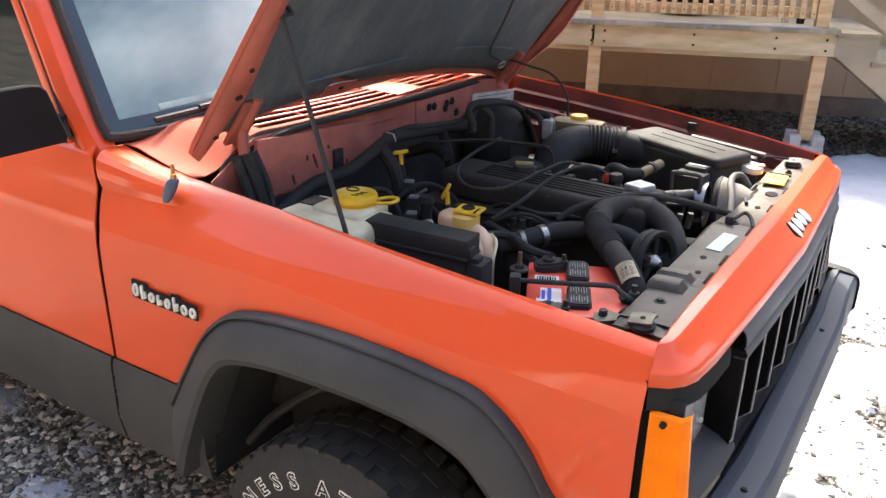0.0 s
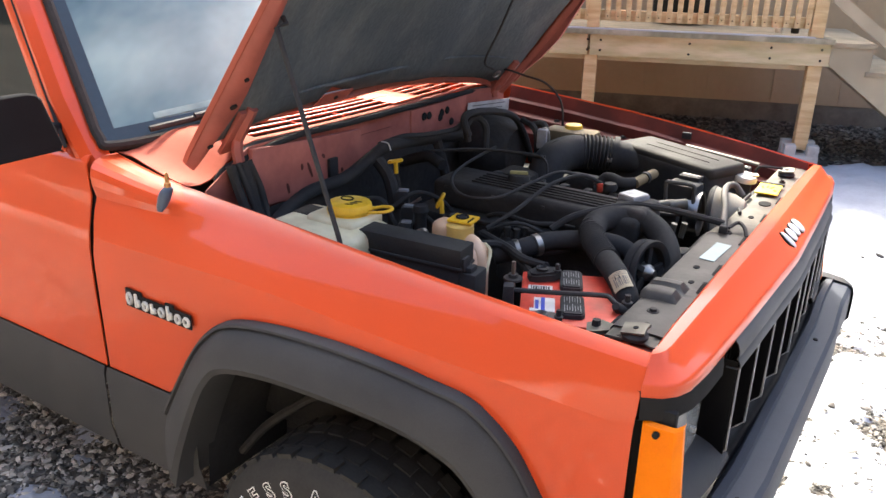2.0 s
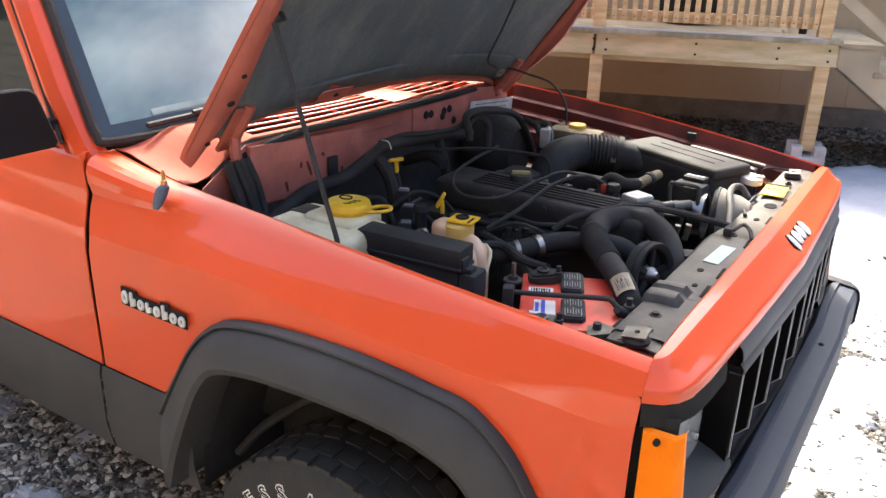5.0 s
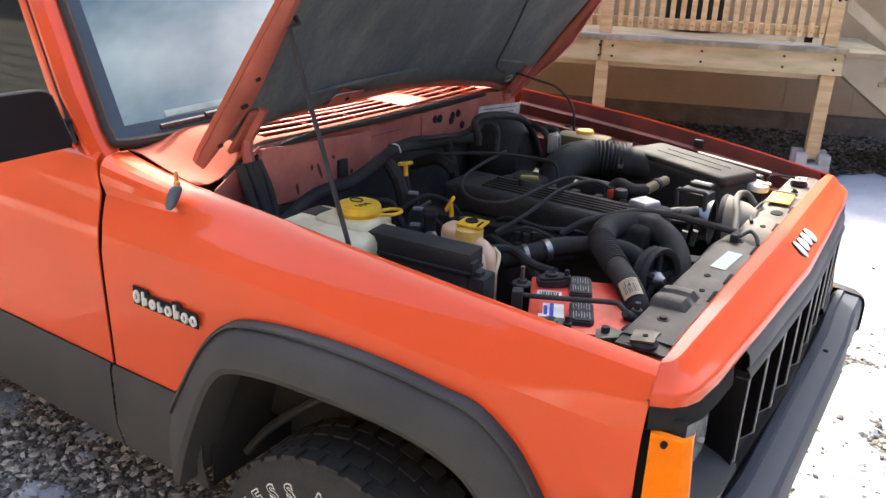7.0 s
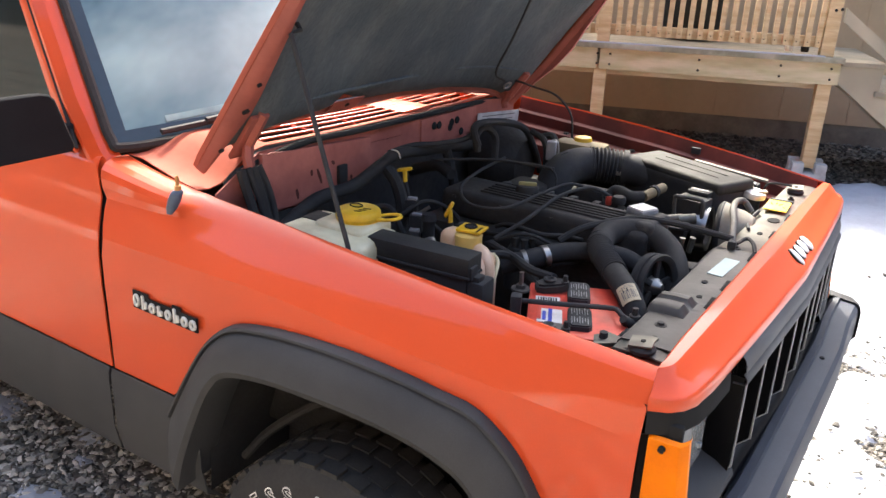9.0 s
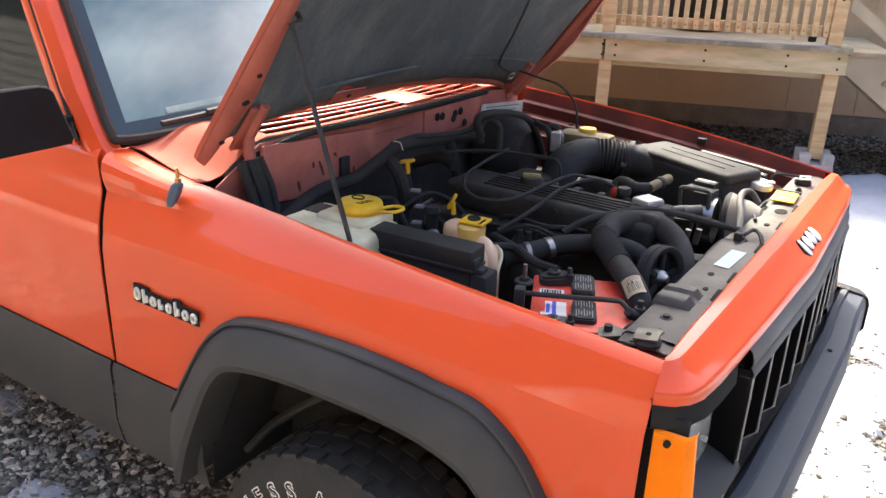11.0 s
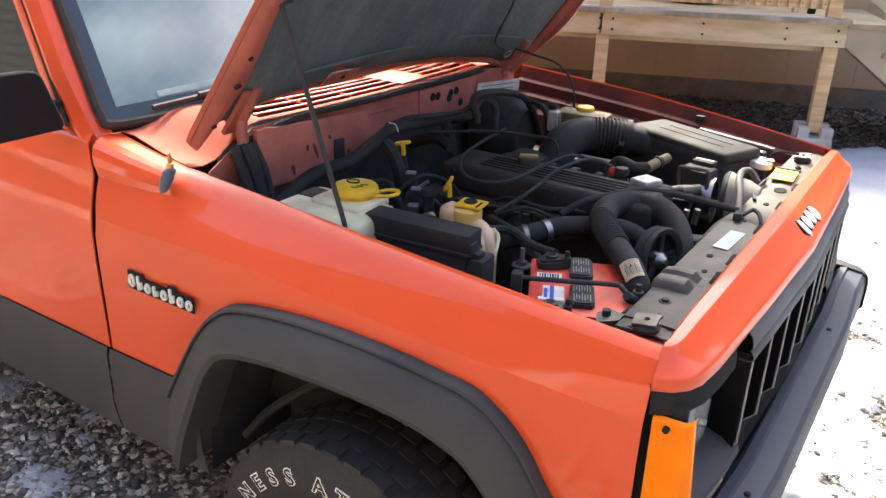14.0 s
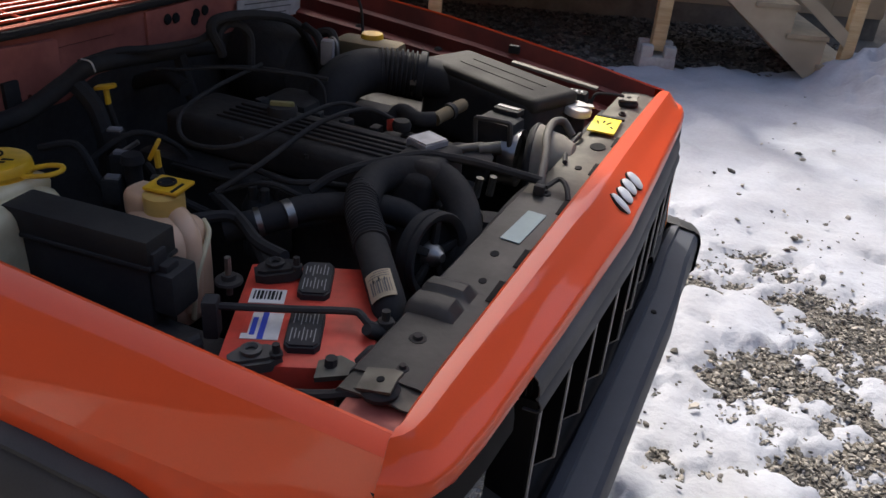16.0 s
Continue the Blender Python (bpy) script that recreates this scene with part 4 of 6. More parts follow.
part("bay_floor", box((-0.03, 0, 0.46), (1.04, 1.04, 0.03), 0.0), GREASE, car)
for s in (-1, 1):
    part("wheelhouse_wall", box((-0.04, s * 0.562, 0.76), (1.0, 0.08, 0.44), 0.01), GREASE, car)
part("radiator", box((0.405, CY, 0.80), (0.04, 1.24, 0.50), 0.004), BLACK, car)
rows = []
for i in range(57):
    y = -0.640 + 0.0245 * i
    w = 0.0 if y > 0.05 else 0.012
    rows.append([(x, y, z) for x, z in ((0.408 - w, 1.02), (0.408 - w, 1.070), (0.414 - w, 1.078), (0.45, 1.081), (0.478, 1.081), (0.482, 1.079), (0.498, 1.079), (0.503, 1.06))])
support = part("radiator_support", thicken(loft(rows), 0.003), GREYMETAL, car, "dusty grey metal radiator support panel", 50)
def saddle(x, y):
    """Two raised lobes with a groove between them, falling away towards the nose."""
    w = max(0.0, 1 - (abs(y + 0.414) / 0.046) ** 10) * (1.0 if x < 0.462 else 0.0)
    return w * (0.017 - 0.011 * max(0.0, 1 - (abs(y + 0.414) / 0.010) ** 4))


cover = part("cover_plate", thicken(loft([[(x, y, z + 0.003 + saddle(x, y)) for x, z in ((0.395, 1.05), (0.396, 1.072), (0.402, 1.079), (0.43, 1.082), (0.458, 1.082), (0.470, 1.082), (0.490, 1.082), (0.497, 1.080))] for y in [-0.604 + 0.006 * i for i in range(101)]]), 0.002), SHADEDPANEL, support, "grey cover plate, darkened for the hood's shade", 40)
for x, y, r in ((0.463, 0.298, 0.016), (0.460, 0.165, 0.007), (0.447, -0.25, 0.007), (0.455, 0.50, 0.007), (0.462, -0.335, 0.006)):
    part("hole", lathe([(0, 0.0015), (r, 0.0015), (r, -0.002), (0, -0.002)], pose(x, y, 1.0818 if y > 0 else 1.0848) @ Matrix.Diagonal((1, 1.35, 1, 1)), 14), INK, support)
for x, y, r in ((0.444, -0.512, 0.012), (0.456, -0.578, 0.008), (0.440, 0.01, 0.013), (0.458, 0.53, 0.009)):
    part("bolt", lathe([(0, 0.008), (r * 0.55, 0.008), (r * 0.6, 0.003), (r, 0.003), (r * 1.1, 0), (0, 0)], pose(x, y, 1.083), 10), GREASE, support)
for y in (-0.353, -0.243, -0.033, 0.172, 0.344):
    part("slot", box((0.491, y, 1.0836 if y > 0 else 1.0862), (0.012, 0.062, 0.0016), 0.0004, 2), INK, support)
part("sticker", box((0.456, -0.140, 1.0868), (0.034, 0.120, 0.0012), 0, -3), AQUA, support, "pale blue worn sticker")
tag = part("warning_tag", box((0.445, 0.415, 1.090), (0.060, 0.10, 0.004), 0.001, 4), TAGYELLOW, car, "bright yellow warning tag with black marks")
part("tag_edge", box((0.445, 0.468, 1.0915), (0.064, 0.012, 0.006), 0.002, 4), BLACK, tag)
for i, (x, y, l) in enumerate(((0.452, 0.425, 0.018), (0.440, 0.43, 0.016), (0.428, 0.42, 0.018), (0.464, 0.40, 0.010))):
    part("mark", box((x, y, 1.0925), (0.004, l, 0.001), 0, 20 * (i - 1)), INK, tag)
part("hood_cable", tube([(0.44, 0.02, 1.092), (0.455, 0.05, 1.10), (0.475, 0.03, 1.098), (0.49, 0.0, 1.085)], 0.005, 6), BLACK, car)

# hood latches at both ends of the support
for y in (-0.628, 0.61):
    lt = part("hood_latch", lathe([(0, 0.0), (0.022, 0.0), (0.025, 0.008), (0.020, 0.014), (0.012, 0.016), (0, 0.016)], pose(0.452, y, 1.080), 18), GREASE, car, "grimy steel hood latch")
    part("latch_plate", slab([(-0.022, -0.019), (0.020, -0.021), (0.022, 0.004), (0.026, 0.017), (0.014, 0.021), (-0.020, 0.019)], 0.004, pose(0.450, y, 1.097, 4, -6, 12)), LATCHMETAL, lt)
    part("pin_hole", lathe([(0, 0.001), (0.005, 0.001), (0.005, -0.001), (0, -0.001)], pose(0.452, y, 1.1015, 4, -6, 0), 10), INK, lt)
part("latch_rod", tube([(0.33, -0.650, 1.045), (0.38, -0.642, 1.058), (0.43, -0.632, 1.076)], 0.007, 8), GREASE, car)
part("latch_wire", tube([(0.44, 0.60, 1.105), (0.40, 0.575, 1.11), (0.375, 0.57, 1.10), (0.37, 0.57, 1.05)], 0.004, 6), BLACK, car)
sock = part("lamp_socket", box((0.32, 0.635, 1.06), (0.05, 0.04, 0.05), 0.01), BLACK, car, "black wiring connector with pale pins")
for k in range(3):
    part("pin", box((0.306 + 0.013 * k, 0.622, 1.0865), (0.006, 0.016, 0.004), 0.001, 15), LABEL, sock)
part("wire", tube([(0.30, 0.62, 1.082), (0.28, 0.60, 1.095), (0.255, 0.605, 1.08), (0.24, 0.62, 1.03)], 0.005, 6), BLACK, sock)
corner = part("corner_plate", box((0.457, -0.650, 1.064), (0.085, 0.095, 0.012), 0.003, 4), DUSTY, car)

# ---- engine ----
engine = part("engine_block", box((-0.05, -0.02, 0.82), (0.66, 0.26, 0.42), 0.02), GREASE, car, "greasy black inline engine")
vc = part("valve_cover", box((-0.045, -0.015, 1.066), (0.60, 0.165, 0.075), 0.02, seg=3), GREASE, engine)
for i in range(5):
    part("rib", box((-0.02, -0.055 + 0.02 * i, 1.105), (0.44, 0.008, 0.008), 0.003), GREASE, vc)
part("front_bump", box((0.215, -0.015, 1.085), (0.10, 0.13, 0.075), 0.02, seg=3), GREASE, vc)
for x in (-0.30, -0.15, 0.0, 0.15):
    for y in (-0.095, 0.065):
        part("bolt", lathe([(0, 0.008), (0.006, 0.008), (0.007, 0), (0, 0)], pose(x, y, 1.083), 8), GREASE, vc)
cap = part("oil_cap", lathe([(0, 0.022), (0.028, 0.022), (0.031, 0.016), (0.031, 0.0), (0, 0)], pose(-0.135, 0.02, 1.103), 20), GREASE, engine)
part("grip", box((-0.135, 0.02, 1.128), (0.05, 0.012, 0.012), 0.004, 25), OLDBRASS, cap, "greenish brass grip")
part("intake_manifold", box((-0.06, 0.185, 0.97), (0.50, 0.15, 0.14), 0.03), GREASE, engine)
for i in range(6):
    part("runner", tube([(-0.27 + 0.085 * i, 0.09, 1.0), (-0.27 + 0.085 * i, 0.15, 1.03), (-0.27 + 0.085 * i, 0.23, 1.0)], 0.02, 8), GREASE, engine)
part("fuel_rail", tube([(-0.30, 0.13, 1.06), (0.10, 0.13, 1.06)], 0.010, 8, smooth=1), GREASE, engine)
for i in range(6):
    x = -0.255 + 0.072 * i
    inj = part("injector", tube([(x, 0.115, 1.02), (x, 0.128, 1.075)], 0.010, 8, smooth=1), GREASE, engine)
    part("plug", box((x, 0.115, 1.078), (0.022, 0.028, 0.022), 0.004, 12 * (i % 3) - 10), BLACK, inj)
throttle = part("throttle_body", box((-0.23, 0.21, 1.03), (0.12, 0.11, 0.09), 0.02), GREASE, engine)
part("spacer", box((-0.02, 0.20, 1.075), (0.09, 0.05, 0.05), 0.01), GREASE, engine)
part("distributor", lathe([(0, 0.05), (0.035, 0.05), (0.045, 0.03), (0.045, -0.06), (0, -0.06)], pose(-0.02, -0.20, 0.99), 18), BLACK, engine)
for i in range(6):
    a = i * 1.05
    part("terminal", lathe([(0.009, 0), (0.009, 0.03), (0, 0.03)], pose(-0.02 + 0.026 * math.cos(a), -0.20 + 0.026 * math.sin(a), 1.035), 8), BLACK, engine)
for i in range(6):
    x = -0.27 + 0.095 * i
    part("plug_lead", tube([(x, -0.13, 1.0), (x + 0.01, -0.17, 1.03), (lerp(x, -0.02, 0.5), -0.20, 1.05), (-0.02, -0.20, 1.06)], 0.0055, 6), RUBBER, engine)
    part("plug_boot", tube([(x, -0.115, 0.965), (x, -0.14, 1.005)], 0.011, 8, smooth=1), RUBBER, engine)
ctag = part("clear_tag", box((0.200, 0.012, 1.118), (0.056, 0.060, 0.030), 0.004, -22), GREYPLASTIC, engine, "cloudy plastic block with a pale top")
part("tag_top", box((0.200, 0.012, 1.1345), (0.050, 0.054, 0.003), 0.001, -22), LABEL, ctag)
part("thermostat_housing", tube([(0.27, -0.04, 1.0), (0.31, -0.05, 1.03), (0.335, -0.09, 1.04)], 0.03, 12), STEEL, engine)
for i, y in enumerate((0.035, 0.055)):
    part("sensor", tube([(0.30 + 0.02 * i, y, 1.03), (0.305 + 0.02 * i, y, 1.070)], 0.008, 8, smooth=1), LATCHMETAL, engine)

# throttle cable, plug wires and vacuum lines over the engine
for pts, r in (
    ([(-0.304, 0.183, 1.14), (-0.28, -0.02, 1.14), (-0.24, -0.16, 1.138), (-0.155, -0.245, 1.13), (-0.062, -0.23, 1.138), (-0.047, -0.07, 1.14), (-0.03, 0.07, 1.138), (0.03, 0.13, 1.11)], 0.0046),
    ([(-0.05, -0.30, 1.08), (-0.01, -0.22, 1.115), (0.0, -0.06, 1.14), (0.028, 0.07, 1.138), (0.07, 0.12, 1.11)], 0.0052),
    ([(-0.45, 0.10, 1.125), (-0.31, 0.18, 1.13), (-0.16, 0.235, 1.12)], 0.0055),
    ([(-0.44, -0.01, 1.15), (-0.391, 0.023, 1.15), (-0.317, 0.089, 1.152), (-0.162, 0.143, 1.15), (-0.114, 0.137, 1.14), (-0.10, 0.13, 1.10)], 0.0035),
    ([(-0.12, -0.17, 1.06), (-0.07, -0.185, 1.08), (0.024, -0.198, 1.08), (0.073, -0.173, 1.08), (0.10, -0.12, 1.06)], 0.006),
    ([(-0.09, -0.27, 1.05), (0.0, -0.235, 1.085), (0.06, -0.20, 1.06)], 0.0045),
    ([(-0.38, -0.28, 1.04), (-0.33, -0.20, 1.09), (-0.28, -0.14, 1.06), (-0.24, -0.12, 1.0)], 0.006),
    ([(-0.43, -0.33, 1.08), (-0.37, -0.30, 1.09), (-0.33, -0.30, 1.04), (-0.31, -0.28, 0.97)], 0.008),
    ([(-0.47, -0.175, 1.195), (-0.445, -0.10, 1.207), (-0.418, -0.03, 1.202), (-0.385, 0.06, 1.203), (-0.378, 0.10, 1.212), (-0.376, 0.125, 1.225)], 0.008),
    ([(0.0, -0.29, 1.02), (0.1, -0.22, 1.03), (0.18, -0.12, 1.05)], 0.008),
    ([(-0.30, -0.20, 1.03), (-0.18, -0.26, 1.02), (-0.05, -0.26, 1.0)], 0.008),
    ([(-0.35, 0.10, 1.185), (-0.355, 0.08, 1.235), (-0.35, 0.12, 1.25), (-0.35, 0.254, 1.23), (-0.35, 0.38, 1.19), (-0.35, 0.461, 1.112), (-0.345, 0.51, 1.02)], 0.011),
    ([(-0.37, 0.13, 1.16), (-0.37, 0.12, 1.21), (-0.37, 0.17, 1.225), (-0.36, 0.215, 1.19), (-0.355, 0.21, 1.12)], 0.011),
    ([(-0.33, 0.40, 1.18), (-0.26, 0.36, 1.16), (-0.24, 0.34, 1.05)], 0.010),
    ([(-0.29, 0.40, 1.17), (-0.25, 0.40, 1.17), (-0.22, 0.37, 1.08)], 0.012),
):
    part("vacuum_hose", tube(pts, r, 8), RUBBER, car, "thin black rubber hose")
part("wire_loom", tube([(-0.46, -0.635, 1.06), (-0.48, -0.575, 1.085), (-0.49, -0.45, 1.122), (-0.485, -0.31, 1.128), (-0.47, -0.215, 1.165), (-0.45, -0.16, 1.192), (-0.45, -0.01, 1.178), (-0.45, 0.12, 1.162), (-0.45, 0.22, 1.148)], 0.0175, 10, smooth=8), RUBBER, car, "thick black taped wiring loom")
for i, (dy, dx, r) in enumerate(((0.0, 0.0, 0.012), (0.022, 0.01, 0.009), (0.04, 0.0, 0.014), (0.058, 0.012, 0.008))):
    part("cable_strand", tube([(-0.56, -0.630 + dy, 1.225), (-0.545 + dx, -0.622 + dy, 1.16), (-0.52 + dx, -0.618 + dy * 0.8, 1.10), (-0.49, -0.61 + dy * 0.6, 1.06), (-0.46, -0.59 + dy, 1.0)], r, 8), RUBBER, car)
part("loom_branch", tube([(-0.47, -0.20, 1.17), (-0.43, -0.19, 1.12), (-0.40, -0.20, 1.05), (-0.39, -0.22, 0.95)], 0.018, 8), RUBBER, car)
part("loom_branch", tube([(-0.45, 0.08, 1.165), (-0.42, 0.07, 1.10), (-0.40, 0.08, 1.0)], 0.015, 8), RUBBER, car)
part("cable_tie", tube([(-0.456, -0.182, 1.208), (-0.438, -0.176, 1.204), (-0.430, -0.175, 1.185)], 0.0018, 6), LABEL, car, "pale plastic cable tie")
part("heater_hose", tube([(-0.56, 0.05, 1.08), (-0.47, 0.06, 1.11), (-0.40, 0.04, 1.10)], 0.017, 10), RUBBER, car)
part("brake_booster", lathe([(0, 0.10), (0.08, 0.10), (0.12, 0.05), (0.125, 0.0), (0.11, -0.06), (0, -0.07)], pose(-0.46, 0.43, 1.06, 0, 90, 0), 32), GREASE, car, "black round brake booster")
master = part("brake_reservoir", box((-0.185, 0.47, 1.132), (0.17, 0.085, 0.05), 0.016, 4), OLDTAN, car, "tan plastic brake fluid reservoir")
part("cap", lathe([(0, 0.018), (0.026, 0.018), (0.029, 0.012), (0.029, 0), (0, 0)], pose(-0.19, 0.49, 1.15), 20), YELLOW, master, "yellow cap")
part("bail", tube([(-0.25, 0.40, 1.12), (-0.245, 0.385, 1.165), (-0.225, 0.375, 1.16), (-0.22, 0.375, 1.12)], 0.006, 6), STEEL, master)
part("connector", box((-0.23, 0.345, 1.145), (0.03, 0.03, 0.06), 0.006, 20), GREYPLASTIC, car, "grey plastic connector")

# yellow dipsticks, sensors and hoses beside the engine
for (x, y, z), a, tilt in (((-0.425, -0.160, 1.150), 20, 12), ((-0.190, -0.285, 1.118), 35, 62)):
    d = part("dipstick", tube([(x, y, z), (x + 0.006, y - 0.004, z - 0.035)], 0.006, 8, smooth=1), YELLOW, car, "yellow dipstick handle")
    part("tube", tube([(x + 0.005, y - 0.004, z - 0.03), (x + 0.012, y, z - 0.07), (x + 0.03, y + 0.01, z - 0.18)], 0.007, 8), GREASE, d, "dark guide tube")
    part("grip", slab([(-0.021, -0.007), (-0.014, -0.011), (0.014, -0.010), (0.021, -0.006), (0.021, 0.006), (0.014, 0.010), (-0.014, 0.011), (-0.021, 0.007)], 0.007, pose(x, y, z, 0, -tilt, a), 0.0015), YELLOW, d)
for x, y, z in ((-0.36, -0.215, 1.07), (-0.325, -0.24, 1.04), (-0.29, -0.30, 1.02)):
    c = part("wire_connector", box((x, y, z), (0.035, 0.03, 0.05), 0.005, 25), BLACK, car, "black wiring connector")
    part("clip", box((x + 0.003, y, z + 0.026), (0.026, 0.018, 0.008), 0.002, 25), GREYPLASTIC, c)
part("sensor_stem", tube([(-0.33, -0.24, 1.06), (-0.30, -0.215, 1.085)], 0.005, 6, smooth=1), STEEL, car)
valve = part("heater_valve", lathe([(0, 0.045), (0.018, 0.045), (0.022, 0.03), (0.016, 0.02), (0.016, -0.03), (0, -0.03)], pose(-0.26, -0.275, 1.045), 16), BLACK, car, "black heater valve with clamps")
part("heater_hose", tube([(-0.26, -0.275, 1.02), (-0.24, -0.29, 1.01), (-0.20, -0.33, 1.0), (-0.13, -0.38, 0.99)], 0.018, 10), RUBBER, car)
part("hose_clamp", tube([(-0.252, -0.285, 1.017), (-0.243, -0.292, 1.012)], 0.020, 12, smooth=1), STEEL, car)

# ---- air cleaner ----
AM = pose(0.170, 0.455, 0, 0, 0, -24)
air = part("air_box", box((0, 0, 1.055), (0.38, 0.165, 0.165), 0.028, m=AM, seg=4, taper=0.95), BLACK, car, "dusty black plastic air cleaner box")
part("lid", box((0, 0, 1.128), (0.372, 0.150, 0.036), 0.016, m=AM, seg=3), BOXTOP, air, "dusty grey lid")
for y in (-0.03, 0.03):
    part("lid_rib", box((0.01, y * 0.7, 1.1465), (0.24, 0.005, 0.003), 0.0015, m=AM), BOXTOP, air)
part("clip", box((0.178, 0.06, 1.10), (0.012, 0.03, 0.045), 0.003, m=AM), STEEL, air)
part("intake_pipe", tube([(0.15, 0.455, 1.065), (0.09, 0.462, 1.085), (0.03, 0.457, 1.098), (-0.02, 0.445, 1.104)], [0.042, 0.046, 0.047, 0.048], 20), BLACK, air)
part("intake_clamp", tube([(-0.016, 0.447, 1.104), (-0.030, 0.442, 1.105)], 0.057, 22, smooth=1), BLACK, air)
part("clamp_screw", box((-0.02, 0.392, 1.10), (0.016, 0.010, 0.012), 0.002, 24), STEEL, air)
part("intake_bellows", tube([(-0.028, 0.443, 1.105), (-0.075, 0.42, 1.109), (-0.122, 0.394, 1.111)], 0.055, 24, smooth=18, ribs=0.007), BLACK, air, "", 12)
part("intake_elbow", tube([(-0.115, 0.397, 1.110), (-0.145, 0.365, 1.108), (-0.168, 0.315, 1.095), (-0.178, 0.275, 1.06), (-0.185, 0.25, 0.99)], [0.052, 0.055, 0.056, 0.054, 0.05], 22), BLACK, air)
part("elbow_seam", tube([(-0.160 + 0.0575 * math.cos(a) * 0.45, 0.325 + 0.0575 * math.cos(a) * 0.86, 1.098 + 0.0575 * math.sin(a)) for a in [radians(20 * k) for k in range(-1, 11)]], 0.0025, 6, smooth=1), BLACK, air)

# ---- right side: tanks, fuse box ----
wash = part("washer_tank", box((-0.315, -0.57, 1.025), (0.25, 0.18, 0.20), 0.035, seg=4), MILKY, car, "milky plastic washer fluid tank")
part("shoulder", box((-0.295, -0.535, 1.122), (0.14, 0.12, 0.03), 0.014, seg=3), MILKY, wash)
wc = part("cap", lathe([(0, 0.030), (0.040, 0.031), (0.049, 0.028), (0.052, 0.023), (0.0535, 0.014), (0.052, 0.012), (0.050, 0.006), (0.0535, 0.004), (0.0535, 0.0), (0, 0)], pose(-0.290, -0.522, 1.132, 0, 0, 0)), YELLOW, wash, "round yellow cap with a pull loop")
part("collar", lathe([(0.046, 0), (0.046, 0.016), (0, 0.016)], pose(-0.290, -0.522, 1.118)), YELLOW, wash)
part("loop", tube([(-0.250, -0.494, 1.144), (-0.232, -0.472, 1.146), (-0.212, -0.466, 1.147), (-0.200, -0.480, 1.147), (-0.206, -0.500, 1.146), (-0.224, -0.514, 1.145), (-0.244, -0.522, 1.143)], 0.0042, 8), YELLOW, wash)
ring = bmesh.new()
tube([(-0.305 + 0.016 * math.cos(a), -0.512 + 0.012 * math.sin(a), 1.1635) for a in [i * math.pi / 6 for i in range(13)]], 0.0018, 6, bm=ring, smooth=1)
part("symbol", ring, INK, wc)
for i in range(3):
    part("text_bar", box((-0.275 + 0.003 * i, -0.542 + 0.013 * i, 1.1630), (0.018, 0.005, 0.001), 0, 25), INK, wc)
part("stain", box((-0.395, -0.545, 1.1255), (0.05, 0.06, 0.003), 0.001), GREASE, wash, "oily black grime on the tank")

FM = pose(-0.092, -0.538, 0, 0, 0, 5)
fuse = part("fuse_box", box((0, 0, 1.03), (0.246, 0.056, 0.15), 0.006, m=FM), BLACK, car, "black plastic fuse box")
part("lid", box((0, 0, 1.106), (0.258, 0.064, 0.042), 0.005, m=FM, seg=2), BOXTOP, fuse, "dusty black lid")
part("lid_edge", box((0, 0, 1.083), (0.262, 0.068, 0.008), 0.003, m=FM), BLACK, fuse)
part("lid_clip", box((0.131, -0.012, 1.092), (0.008, 0.030, 0.030), 0.003, m=FM), BLACK, fuse)
part("side_relay", box((0.142, 0.004, 1.040), (0.040, 0.060, 0.07), 0.008, m=FM), BLACK, fuse)
part("side_latch", box((0.136, -0.004, 1.078), (0.026, 0.03, 0.016), 0.005, m=FM), BLACK, fuse)
part("battery_stud", tube([(0.140, -0.510, 1.05), (0.140, -0.510, 1.112)], 0.005, 8, smooth=1), STEEL, car, "threaded hold-down stud")

cool = part("coolant_bottle", box((-0.040, -0.45, 1.008), (0.14, 0.12, 0.19), 0.052, seg=6), PEACH, car, "stained translucent coolant bottle")
part("shoulder", box((-0.085, -0.43, 1.105), (0.05, 0.055, 0.06), 0.022, seg=4), PEACH, cool)
part("rim_web", tube([(0.006, -0.40, 1.085), (0.030, -0.418, 1.078), (0.040, -0.445, 1.055), (0.040, -0.465, 1.02), (0.036, -0.475, 0.95)], 0.0045, 8), MILKY, cool)
part("handle", tube([(-0.020, -0.430, 1.098), (0.004, -0.442, 1.094), (0.022, -0.452, 1.070), (0.026, -0.460, 1.02), (0.024, -0.465, 0.96)], 0.018, 12), PEACH, cool)
part("neck", lathe([(0.032, -0.02), (0.032, 0.03), (0.026, 0.034), (0, 0.034)], pose(-0.045, -0.428, 1.100)), OLDYELLOW, cool)
cc = part("cap", box((-0.042, -0.418, 1.140), (0.060, 0.053, 0.006), 0.002, 8), YELLOW, cool, "flat square yellow cap")
ring = bmesh.new()
tube([(-0.046 + 0.013 * math.cos(a), -0.417 + 0.013 * math.sin(a), 1.1445) for a in [i * math.pi / 6 for i in range(13)]], 0.0028, 6, bm=ring, smooth=1)
part("symbol", ring, INK, cc)
part("text_bar", box((-0.020, -0.424, 1.1436), (0.005, 0.034, 0.001), 0, 8), INK, cc)
part("cap_core", lathe([(0, 0.0018), (0.009, 0.0018), (0.009, 0), (0, 0)], pose(-0.046, -0.417, 1.143), 14), INK, cc)
part("cap_clip", box((-0.078, -0.408, 1.136), (0.014, 0.018, 0.014), 0.003, 30), BLACK, cool)
